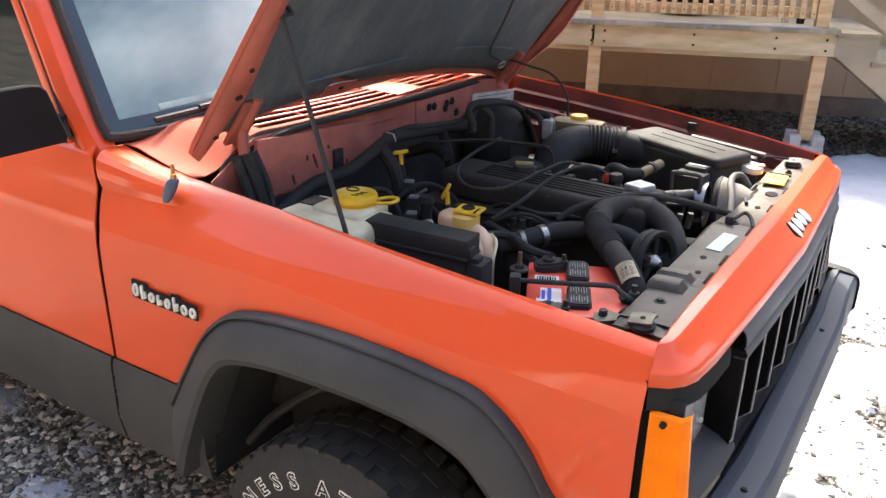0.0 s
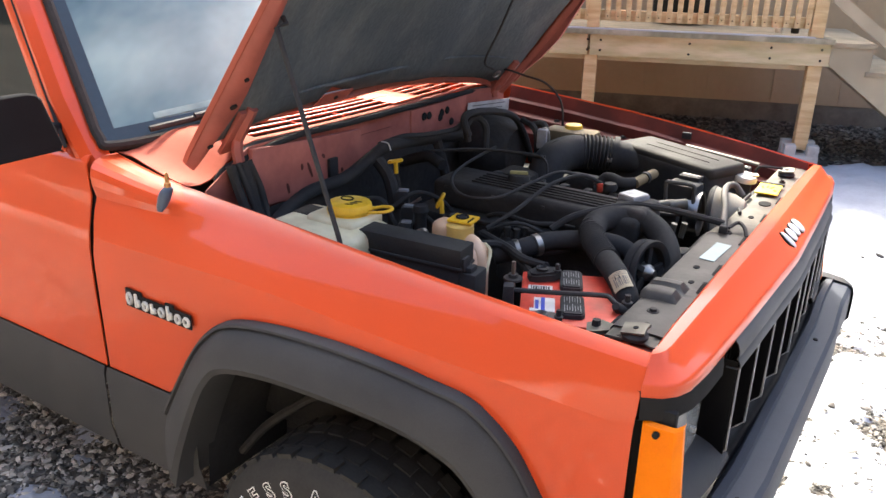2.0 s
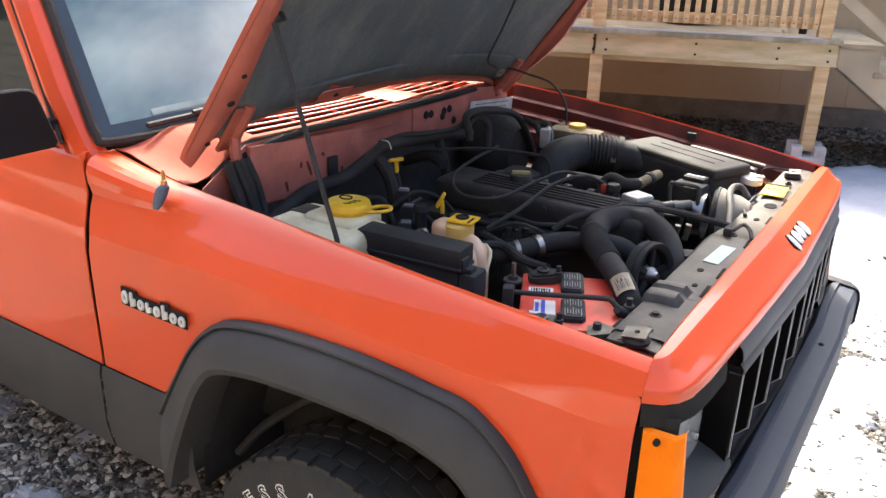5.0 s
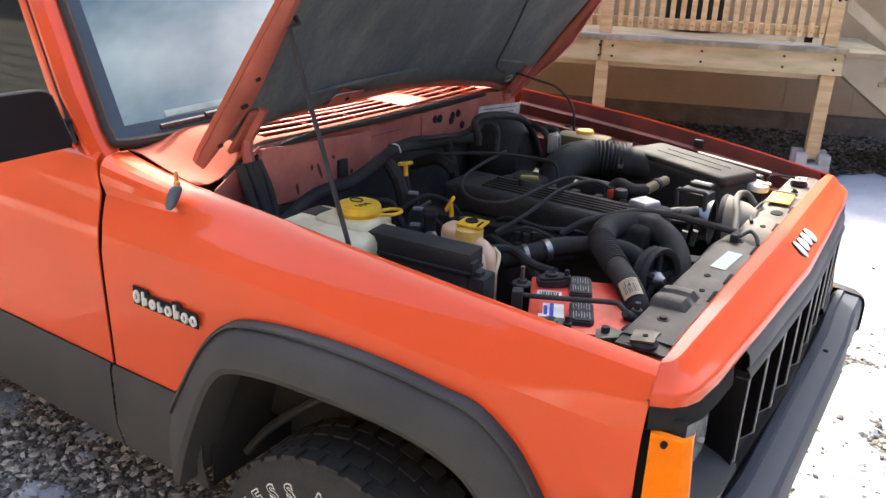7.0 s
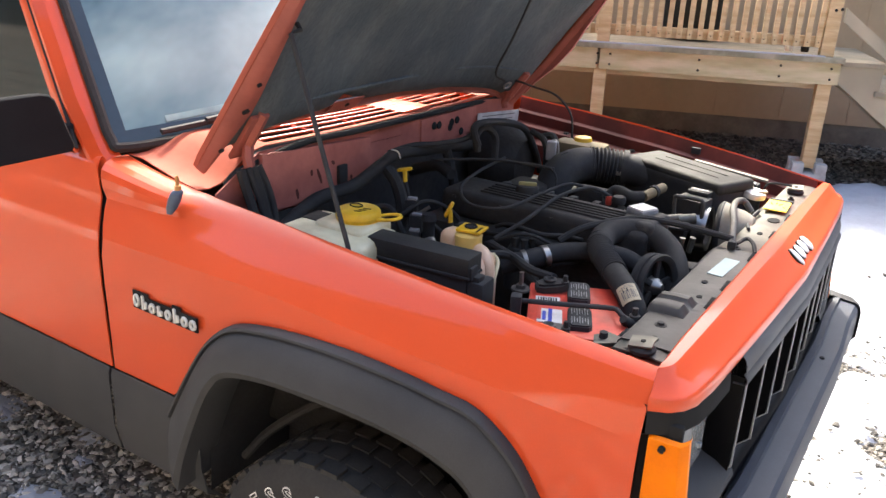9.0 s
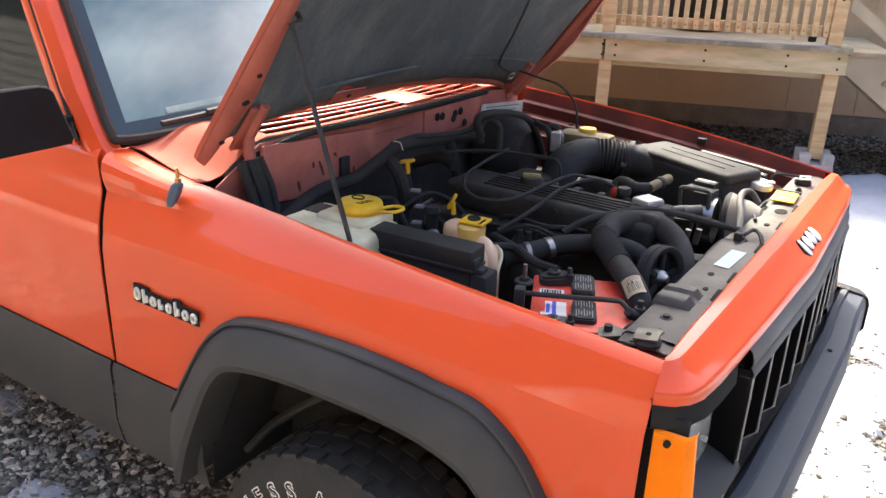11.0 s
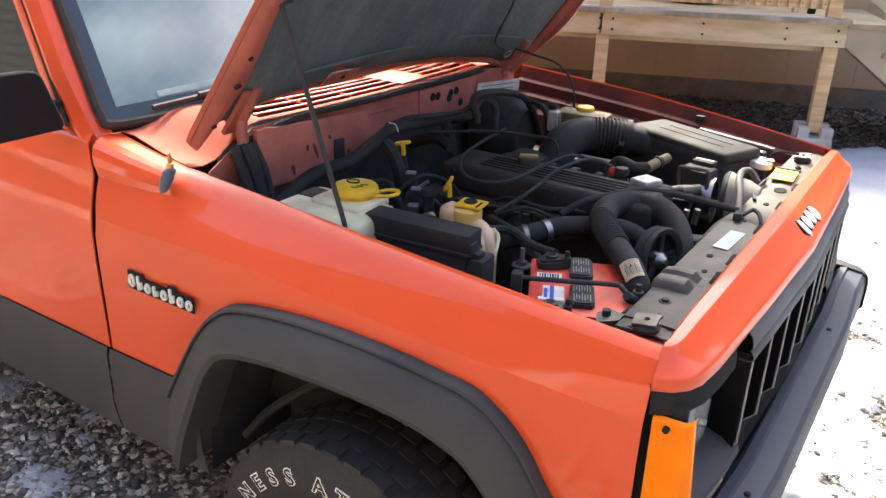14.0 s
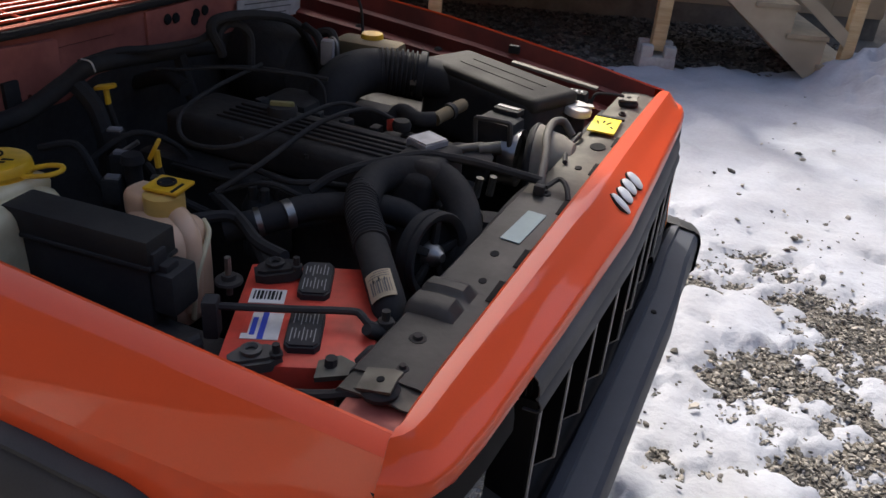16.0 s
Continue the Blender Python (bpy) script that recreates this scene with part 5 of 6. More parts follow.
part("overflow_hose", tube([(-0.04, -0.40, 1.07), (0.0, -0.33, 1.06), (0.06, -0.35, 1.05), (0.14, -0.41, 1.04), (0.2, -0.44, 1.05)], 0.010, 8), RUBBER, car)

# ---- battery ----
BM = pose(0.268, -0.503, 0.0, 0, 0, 26)
batt = part("battery", box((0, 0, 0.96), (0.20, 0.25, 0.20), 0.006, m=BM), BATTERY, car, "red car battery with worn labels")
wl = part("white_label", box((-0.060, 0.033, 1.0608), (0.050, 0.036, 0.0012), 0, m=BM), LABEL, batt)
for i in range(8):
    part("barcode_bar", box((-0.079 + 0.0052 * i, 0.035, 1.0617), (0.0022 + 0.001 * (i % 3), 0.022, 0.0006), 0, m=BM), INK, wl)
bl = part("brand_label", box((-0.055, -0.040, 1.0608), (0.050, 0.062, 0.0012), 0, m=BM), LABEL, batt)
part("blue_stripe", box((-0.054, -0.040, 1.0617), (0.008, 0.062, 0.0006), 0, m=BM), BLUE, bl)
part("blue_shape", box((-0.066, -0.042, 1.0617), (0.007, 0.040, 0.0006), 0, m=BM), BLUE, bl)
part("red_patch", box((-0.076, -0.034, 1.0617), (0.008, 0.050, 0.0006), 0, m=BM), BATTERY, bl)
for y in (0.074, -0.052):
    vcap = part("vent_cap", slab([(-0.017, -0.045), (0.017, -0.045), (0.0235, -0.036), (0.0235, 0.036), (0.017, 0.045), (-0.017, 0.045), (-0.0235, 0.036), (-0.0235, -0.036)], 0.012, BM @ pose(0.004, y, 1.060), 0.003), BLACK, batt, "black vent cap with grey print")
    for i in range(7):
        for j in range(2):
            part("text_bar", box((-0.012 + 0.0052 * i, y + (0.018 if j else -0.020) + 0.003 * (i % 2), 1.0724), (0.0013, 0.030 - 0.007 * ((i + j) % 3), 0.0006), 0, m=BM), PRINTGREY, vcap)
for (x, y), lab, mat in (((-0.052, 0.088), "grimy battery terminal", GREASE), ((-0.050, -0.112), "grey battery terminal clamp", GREYHOSE)):
    z = 1.072 if y > 0 else 1.062
    t = part("terminal", slab([(-0.034, -0.014), (-0.020, -0.020), (0.018, -0.018), (0.034, -0.008), (0.032, 0.010), (0.016, 0.019), (-0.022, 0.018), (-0.036, 0.006)], 0.020, BM @ pose(x, y, z - 0.010, 4, -5, 8), 0.005), mat, batt, lab)
    part("terminal_ring", lathe([(0.006, 0.0), (0.013, 0.0), (0.014, 0.006), (0.009, 0.008), (0.006, 0.004)], BM @ pose(x - 0.006, y, z + 0.009), 18), mat, t)
    part("terminal_bolt", lathe([(0, 0.018), (0.005, 0.018), (0.0055, 0.006), (0.009, 0.005), (0.009, 0), (0, 0)], BM @ pose(x + 0.026, y - 0.004, z + 0.008), 8), GREASE, t)
part("hold_down_rod", tube([(0.178, -0.584, 1.085), (0.20, -0.573, 1.085), (0.26, -0.543, 1.085), (0.336, -0.503, 1.085), (0.352, -0.500, 1.083), (0.366, -0.502, 1.074), (0.380, -0.490, 1.066)], 0.0055, 8, smooth=3), BLACK, car, "black battery hold-down rod")
part("hold_down_block", box((0.172, -0.588, 1.068), (0.022, 0.026, 0.06), 0.005, 25), BLACK, car)
part("stud_washer", lathe([(0, 0.012), (0.010, 0.012), (0.011, 0.005), (0.020, 0.004), (0.021, 0), (0, 0)], pose(0.140, -0.510, 1.072), 12), GREASE, car)
post = part("hold_down_nut", lathe([(0, 0.034), (0.006, 0.034), (0.006, 0.020), (0.011, 0.019), (0.012, 0.010), (0.019, 0.008), (0.019, 0), (0, 0)], pose(0.383, -0.486, 1.058), 12), GREASE, car, "greasy hold-down stud and nut")
part("cable_boot", tube([(0.372, -0.520, 1.078), (0.376, -0.505, 1.066), (0.384, -0.486, 1.056), (0.398, -0.462, 1.050)], [0.008, 0.011, 0.014, 0.010], 10), RUBBER, post)
part("cable_lug", tube([(0.394, -0.532, 1.052), (0.398, -0.545, 1.060), (0.390, -0.560, 1.052), (0.378, -0.562, 1.030)], [0.012, 0.016, 0.014, 0.010], 10), RUBBER, post)
part("battery_cable", tube([(0.19, -0.63, 1.06), (0.16, -0.655, 1.05), (0.08, -0.66, 1.03)], 0.011, 8), RUBBER, car)
part("battery_cable", tube([(0.17, -0.415, 1.075), (0.10, -0.385, 1.065), (0.03, -0.335, 1.06), (-0.08, -0.265, 1.05)], 0.010, 8), RUBBER, car)
clampb = part("cable_clamp", slab([(-0.03, -0.02), (0.028, -0.022), (0.034, 0.0), (0.01, 0.022), (-0.024, 0.016)], 0.01, pose(0.372, -0.598, 1.062, 6, -8, 30) @ Matrix.Diagonal((0.85, 0.85, 0.8, 1))), LATCHMETAL, car, "corroded metal clamp")
part("clamp_bolt", lathe([(0, 0.012), (0.008, 0.012), (0.009, 0), (0, 0)], pose(0.366, -0.598, 1.068), 8), GREASE, clampb)

part("tray_rod", tube([(0.26, -0.66, 1.03), (0.33, -0.655, 1.035), (0.42, -0.668, 1.055)], 0.009, 8), GREASE, car)

# ---- front of the engine ----
part("air_hose", tube([(0.392, -0.400, 0.94), (0.388, -0.425, 1.00), (0.374, -0.444, 1.050), (0.347, -0.425, 1.082), (0.310, -0.380, 1.088), (0.262, -0.318, 1.088)], 0.0255, 18), RUBBER, car, "thick black rubber air hose")
part("hose_bellows", tube([(0.276, -0.335, 1.087), (0.24, -0.288, 1.088), (0.20, -0.235, 1.088), (0.170, -0.18, 1.09)], 0.030, 20, smooth=24, ribs=0.0045), RUBBER, car, "", 12)
part("upper_hose", tube([(0.18, -0.20, 1.088), (0.165, -0.13, 1.092), (0.19, -0.07, 1.095), (0.25, -0.045, 1.09), (0.31, -0.075, 1.07), (0.35, -0.13, 1.03), (0.365, -0.17, 0.95), (0.37, -0.18, 0.86)], 0.0305, 18), RUBBER, car)
part("lower_hose", tube([(-0.01, -0.33, 1.03), (0.04, -0.29, 1.045), (0.10, -0.21, 1.055), (0.22, -0.14, 1.05), (0.30, -0.13, 1.0)], 0.024, 14), RUBBER, car)
part("hose_clamp", tube([(0.062, -0.262, 1.049), (0.07, -0.25, 1.051)], 0.027, 14, smooth=1), STEEL, car)
part("hose_clamp", tube([(0.030, -0.298, 1.042), (0.037, -0.291, 1.044)], 0.026, 14, smooth=1), STEEL, car)
HA0, HA1 = Vector((0.366, -0.444, 1.070)), Vector((0.336, -0.412, 1.0865))
hd = (HA1 - HA0).normalized()
hs1 = hd.cross(Vector((0, 0, 1))).normalized()
hs2 = hs1.cross(hd)


def wrap(u0, u1, a0, a1, r):
    """A patch round the hose: u along it, angles from its left side over the top."""
    return loft([[HA0.lerp(HA1, u) + (hs1 * math.cos(radians(a)) + hs2 * math.sin(radians(a))) * r for a in [a0 + (a1 - a0) * i / 8 for i in range(9)]] for u in (u0, (u0 + u1) / 2, u1)])


hl = part("hose_label", thicken(wrap(0, 1, 72, 165, 0.0272), 0.001), OLDPAPER, car, "yellowed barcode label on the hose")
for i in range(9):
    part("label_bar", wrap(0.12, 0.62, 84 + 7 * i, 84 + 7 * i + 2.2 + 1.3 * (i % 3), 0.0293), TAGINK, hl)
for i in range(3):
    part("text_bar", wrap(0.72 + 0.08 * i, 0.75 + 0.08 * i, 82, 150 - 12 * i, 0.0293), TAGINK, hl)
part("coolant_line", tube([(0.075, -0.20, 1.075), (0.105, -0.16, 1.10), (0.155, -0.109, 1.116), (0.211, -0.04, 1.122), (0.258, -0.018, 1.120), (0.308, -0.002, 1.116), (0.37, 0.012, 1.108), (0.429, 0.024, 1.100)], 0.0085, 8), RUBBER, car)
part("fan_clutch", lathe([(0.0, 0.045), (0.03, 0.045), (0.035, 0.03), (0.055, 0.028), (0.06, 0.0), (0, 0)], pose(0.325, -0.13, 0.99, 0, 90, 0)), GREASE, car)
PM = pose(0.340, -0.225, 1.035, 0, 82, -14)
pul = part("belt_pulley", lathe([(0.060, 0.0), (0.066, 0.006), (0.0735, 0.007), (0.0755, 0.003), (0.0755, -0.005), (0.072, -0.007), (0.0755, -0.009), (0.0755, -0.018), (0.072, -0.020), (0.074, -0.028), (0.060, -0.028), (0.060, 0.0)], PM, 40), RUBBER, car, "black grooved belt pulley with spokes")
part("pulley_web", lathe([(0, -0.018), (0.061, -0.018), (0.061, -0.022), (0, -0.022)], PM, 24), INK, pul)
for i in range(5):
    part("spoke", box((0.038, 0, -0.010), (0.05, 0.014, 0.010), 0.003, m=PM @ pose(0, 0, 0, 0, 0, 72 * i + 20)), GREASE, pul)
part("pulley_hub", lathe([(0, 0.012), (0.008, 0.012), (0.012, 0.004), (0.018, 0.0), (0.024, -0.018), (0, -0.018)], PM, 16), STEEL, pul)
part("fan_shroud", tube([(0.385, -0.30, 0.93), (0.385, -0.22, 1.02), (0.385, 0.0, 1.045), (0.385, 0.15, 1.03)], 0.012, 8), BLACK, car)
part("solenoid", box((0.355, -0.04, 0.99), (0.05, 0.05, 0.09), 0.008, 20), BLACK, car)
part("shiny_fitting", tube([(0.36, -0.10, 0.93), (0.375, -0.09, 0.99)], 0.014, 10, smooth=1), STEEL, car)
comp = part("compressor", lathe([(0, 0.062), (0.03, 0.062), (0.05, 0.055), (0.066, 0.03), (0.075, 0.0), (0.083, -0.012), (0.086, -0.02), (0.084, -0.03), (0.05, -0.032), (0, -0.032)], pose(0.372, 0.25, 1.035, 0, 84, 6), 36), PALEMETAL, car, "pale metal bell-shaped pump housing")
part("pump_band", lathe([(0.081, -0.034), (0.088, -0.026), (0.088, -0.02), (0.08, -0.016)], pose(0.372, 0.25, 1.035, 0, 84, 6), 36), BLACK, comp)
part("grooved_pulley", lathe([(0.0, 0.0), (0.045, 0.0), (0.052, 0.012), (0.062, 0.014), (0.062, -0.022), (0.052, -0.024), (0, -0.02)], pose(0.298, 0.25, 1.035, 0, 88, 4), 32), CHROMEDARK, car, "shiny steel belt pulley")
pump = part("steering_pump", box((0.235, 0.15, 1.045), (0.09, 0.07, 0.06), 0.015, 10), GREASE, car, "steering pump with steel fittings")
for x, y, r in ((0.245, 0.14, 0.013), (0.275, 0.155, 0.017), (0.225, 0.12, 0.010)):
    part("fitting", tube([(x - 0.02, y - 0.012, 1.078), (x + 0.018, y + 0.012, 1.084)], r * 0.85, 10, smooth=1), LATCHMETAL, pump)
part("bracket", slab([(-0.04, -0.03), (0.04, -0.03), (0.045, 0.0), (0.03, 0.03), (-0.035, 0.03)], 0.006, pose(0.25, 0.12, 1.07, 8, 0, 20)), GREASE, pump)
rsv = part("steering_reservoir", box((0.258, 0.25, 1.075), (0.085, 0.075, 0.085), 0.012, -6), BLACK, car, "black steering fluid reservoir with a wire bail")
part("bail", tube([(0.225, 0.20, 1.07), (0.222, 0.198, 1.118), (0.232, 0.196, 1.126), (0.285, 0.204, 1.126), (0.296, 0.206, 1.118), (0.298, 0.208, 1.07)], 0.0058, 8, smooth=3), GREYHOSE, rsv)
part("lid", box((0.262, 0.285, 1.122), (0.06, 0.035, 0.014), 0.004, -6), BLACK, rsv)
part("lid_strip", box((0.262, 0.285, 1.1305), (0.050, 0.012, 0.002), 0.0005, -6), CHROMEDARK, rsv, "worn steel strip")
part("clamped_hose", tube([(0.05, 0.14, 1.09), (0.07, 0.155, 1.118), (0.12, 0.13, 1.118), (0.15, 0.15, 1.118)], 0.017, 10), RUBBER, car)
part("hose_end", tube([(0.15, 0.15, 1.118), (0.16, 0.21, 1.122), (0.165, 0.26, 1.122)], 0.014, 10), OLDTAN, car, "tan fitting with a clamp")
part("hose_clamp", tube([(0.158, 0.20, 1.121), (0.160, 0.212, 1.122)], 0.018, 12, smooth=1), BLACK, car)
part("red_connector", box((0.065, 0.118, 1.10), (0.016, 0.02, 0.028), 0.005, 30), BATTERY, car, "small red connector")
part("knob", lathe([(0, 0.02), (0.016, 0.02), (0.02, 0.012), (0.018, 0), (0, 0)], pose(0.105, 0.09, 1.105), 14), GREASE, car)
rc = part("radiator_cap", lathe([(0, 0.012), (0.012, 0.014), (0.03, 0.012), (0.034, 0.006), (0.034, -0.004), (0.02, -0.005), (0, -0.005)], pose(0.372, 0.437, 1.102, 3, 8, 0), 24), CAPMETAL, car, "shiny metal filler cap")
part("filler_neck", lathe([(0, 0), (0.021, 0), (0.021, -0.05), (0, -0.05)], pose(0.372, 0.437, 1.096), 18), BLACK, rc)
part("ear", box((0.372, 0.437, 1.1145), (0.072, 0.020, 0.005), 0.002, 25), CAPMETAL, rc)
part("bypass_hose", tube([(0.40, 0.32, 1.085), (0.375, 0.325, 1.11), (0.362, 0.29, 1.115), (0.375, 0.21, 1.115), (0.40, 0.13, 1.11), (0.425, 0.03, 1.10), (0.435, 0.01, 1.085)], 0.0088, 10), GREYHOSE, car, "dusty grey rubber hose")
part("thin_line", tube([(0.40, 0.34, 1.06), (0.415, 0.33, 1.09), (0.41, 0.25, 1.08), (0.43, 0.17, 1.085)], 0.005, 6), BLACK, car)
part("clip", box((0.435, -0.005, 1.095), (0.02, 0.016, 0.02), 0.004), BLACK, car)

# ---- ground ----
b = bmesh.new()
bmesh.ops.create_grid(b, x_segments=60, y_segments=60, size=120)
ground = part("ground", b, SOIL, None)
tagged(ground, "grey-brown gravel yard partly under snow", "ground", kind="structure")


def snow_depth(x, y):
    """Above zero where snow lies."""
    p = Vector((x, y, 0))
    n = 0.85 * noise.fractal(Vector((x * 1.7, y * 2.4, 0)) + Vector((3, 1, 0)), 1.0, 2.0, 4) + 0.55 * noise.noise(Vector((x * 4, y * 7, 0))) + 0.60 * noise.noise(p * 13) + 0.50 * noise.noise(p * 33)
    far = min(1.0, max(0.0, (y - 1.75) / 1.1))
    base = lerp(0.24 - 0.32 * min(1.0, max(0, (x - 0.72) / 0.55)), 0.95, far)
    if x < 0.62:
        base -= (3.0 * (0.62 - x) + 0.1) * max(0.0, min(1.0, (3.0 - y) / 0.6))
    base -= 1.6 * max(0.0, -0.75 - y)
    edge = y - (4.98 + 0.62 * (x - 0.148))
    if edge > 0 and x < 1.15:
        base -= 9 * edge
    return base + 0.62 * n


b = bmesh.new()
nx, ny = 190, 270
gv = []
for j in range(ny + 1):
    row = []
    for i in range(nx + 1):
        x, y = -0.6 + 4.5 * (i / nx), -1.3 + 7.6 * (j / ny) ** 1.1
        d = snow_depth(x, y)
        h = max(-0.02, min(0.035, d * 0.09))
        if d > 0:
            q = Vector((x, y, 5))
            h += (0.030 * noise.noise(q * 2.7) + 0.016 * noise.noise(q * 6.5) + 0.008 * noise.noise(q * 15)) * min(1, d * 1.6)
            f = max(0, 1 - math.hypot((x - 1.85) / 1.05, (y - 5.45) / 1.25))
            h += 0.25 * (1 - (1 - f) ** 2) * (1 + 0.45 * noise.noise(q * 2.6) + 0.5 * noise.noise(q * 5.5) + 0.3 * noise.noise(q * 12))
            h += 0.16 * min(1, f * 4) * max(0, noise.noise(q * 5.2 + Vector((2, 3, 0))) - 0.12) + 0.10 * min(1, f * 4) * max(0, noise.noise(q * 9.5) - 0.05)
        row.append(b.verts.new((x, y, h)))
    gv.append(row)
for a, c in zip(gv, gv[1:]):
    for i in range(nx):
        b.faces.new((a[i], a[i + 1], c[i + 1], c[i]))
snow = part("snow_cover", b, SNOW, None, sharp=180)
tagged(snow, "thin trampled white snow over the gravel", "snow", kind="stuff")
b = bmesh.new()
gv = []
for j in range(101):
    row = []
    for i in range(101):
        x, y = 3.83 + 40 * (i / 100) ** 1.7, -3.0 + 40 * (j / 100) ** 1.4
        p = Vector((x, y, 0))
        d = 0.9 * min(1.5, y + 0.6) + 0.5 * noise.fractal(p * 1.1, 1.0, 2.0, 3)
        row.append(b.verts.new((x, y, max(-0.03, min(0.03, d * 0.06)) + 0.008 * noise.noise(p * 3))))
    gv.append(row)
for a, c in zip(gv, gv[1:]):
    for i in range(100):
        b.faces.new((a[i], a[i + 1], c[i + 1], c[i]))
tagged(part("snow_field", b, SNOW, None, sharp=180), "white snow lying on the wider yard", "snow", kind="stuff")


def scatter(name, label, spots, lo, hi, seed, mat):
    """Many small angular stones in one mesh."""
    rng = np.random.default_rng(seed)
    t = (1 + 5 ** 0.5) / 2
    ico = np.array([(-1, t, 0), (1, t, 0), (-1, -t, 0), (1, -t, 0), (0, -1, t), (0, 1, t), (0, -1, -t), (0, 1, -t), (t, 0, -1), (t, 0, 1), (-t, 0, -1), (-t, 0, 1)], float) / 1.9
    tri = np.array([(0, 11, 5), (0, 5, 1), (0, 1, 7), (0, 7, 10), (0, 10, 11), (1, 5, 9), (5, 11, 4), (11, 10, 2), (10, 7, 6), (7, 1, 8), (3, 9, 4), (3, 4, 2), (3, 2, 6), (3, 6, 8), (3, 8, 9), (4, 9, 5), (2, 4, 11), (6, 2, 10), (8, 6, 7), (9, 8, 1)])
    n = len(spots)
    size = lo + (hi - lo) * rng.random((n, 1, 1)) ** 2.2
    v = ico[None] * (1 + 0.28 * rng.standard_normal((n, 12, 1))) * size * np.stack([1.25 + 0.4 * rng.random(n), 0.8 + 0.3 * rng.random(n), 0.5 + 0.25 * rng.random(n)], 1)[:, None, :]
    a, c = rng.random(n) * 6.283, (rng.random(n) - 0.5) * 1.0
    ca, sa, cc, sc = np.cos(a)[:, None], np.sin(a)[:, None], np.cos(c)[:, None], np.sin(c)[:, None]
    y2, z2 = v[..., 1] * cc - v[..., 2] * sc, v[..., 1] * sc + v[..., 2] * cc
    x3, y3 = v[..., 0] * ca - y2 * sa, v[..., 0] * sa + y2 * ca
    out = np.stack([x3, y3, z2], 2) + np.array(spots)[:, None, :]
    faces = (tri[None] + 12 * np.arange(n)[:, None, None]).reshape(-1, 3)
    me = bpy.data.meshes.new(name)
    me.from_pydata(out.reshape(-1, 3).tolist(), [], faces.tolist())
    me.materials.append(mat)
    return tagged(new(name, me), label, "gravel", kind="stuff")


rng = random.Random(4)
spots = []
while len(spots) < 24000:
    x, y = rng.uniform(-2.6, -0.1), rng.uniform(-1.5, 0.9)
    if x > -0.6 and y > -0.4:
        continue
    spots.append((x, y, rng.uniform(0.0, 0.012)))
scatter("gravel", "loose grey-brown crushed gravel", spots, 0.0055, 0.0150, 1, PALESTONE)
spots = []
while len(spots) < 62000:
    x, y = rng.uniform(0.45, 3.6), rng.uniform(-1.0, 3.4)
    d = snow_depth(x, y)
    if d < 0.02 or (d < 0.14 and rng.random() < 0.3) or rng.random() < 0.004:
        spots.append((x, y, 0.002 + max(0, min(0.03, d * 0.08)) + rng.uniform(0, 0.008)))
scatter("gravel", "wet gravel showing through thin snow", spots, 0.0032, 0.0095, 2, STONE)
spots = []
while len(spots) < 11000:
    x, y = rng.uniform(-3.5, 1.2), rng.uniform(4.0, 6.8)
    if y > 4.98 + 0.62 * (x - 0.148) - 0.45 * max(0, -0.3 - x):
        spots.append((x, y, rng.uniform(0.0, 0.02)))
scatter("gravel", "dark gravel bed under the deck, shade added to its colour", spots, 0.008, 0.024, 3, DARKSTONE)
spots = [(rng.uniform(0.7, 3.4), rng.uniform(0.8, 5.0), 0.045) for i in range(220)]
spots += [(rng.uniform(0.62, 3.2), rng.uniform(-0.9, 3.2), 0.036 + rng.uniform(0, 0.01)) for i in range(420)]
scatter("gravel", "scattered stones and leaf bits on the snow", spots, 0.004, 0.015, 5, STONE)
spots = []
while len(spots) < 26000:
    x, y = rng.gauss(-0.6, 2.1), rng.gauss(-1.3, 1.5)
    if y > (-0.9 if x < 0.5 else -0.7) and -3.0 < x < 3.6 and not (x < -2.5 and y < 0.8):
        continue
    if -2.6 < x < -0.1 and y > -1.5:
        continue
    spots.append((x, y, rng.uniform(0.0, 0.008)))
scatter("gravel", "grey-brown gravel spread over the wider yard", spots, 0.007, 0.020, 6, PALESTONE)
b = bmesh.new()
for x, y, w in ((-2.0, -0.60, 0.13), (-1.565, -0.50, 0.09), (-1.37, -0.84, 0.12), (-1.45, -0.62, 0.05)):
    rows = []
    for i in range(9):
        row = []
        for j in range(17):
            a = 2 * math.pi * j / 16
            r = w * (i / 8) * (1 + 0.35 * noise.noise(Vector((math.cos(a) * 1.5, math.sin(a) * 1.5, x * 7))))
            row.append((x + r * math.cos(a), y + r * 0.7 * math.sin(a), 0.011 * (1 - (i / 8) ** 2) + 0.006 * noise.noise(Vector((x + r, y + j, 3)) * 9) + 0.004 - 0.012 * (i == 8)))
        rows.append(row)
    loft(rows, b)
tagged(part("snow_patch", b, SNOW, None, sharp=180), "last patches of dirty snow on the gravel", "snow", kind="stuff")

# ---- deck, stairs and house ----
DM = pose(-0.22, 4.84, 0, 0, 0, 20.5)


def deck_thing(name, label, category, group=""):
    o = thing(name, label, category, group=group)
    o.matrix_world = DM
    return o


def dpart(name, c, s, mat, parent, bevel=0.004, label="", rot=None):
    return part(name, box((0, 0, 0), s, bevel, m=pose(*c) @ (rot or Matrix())), mat, parent, label)


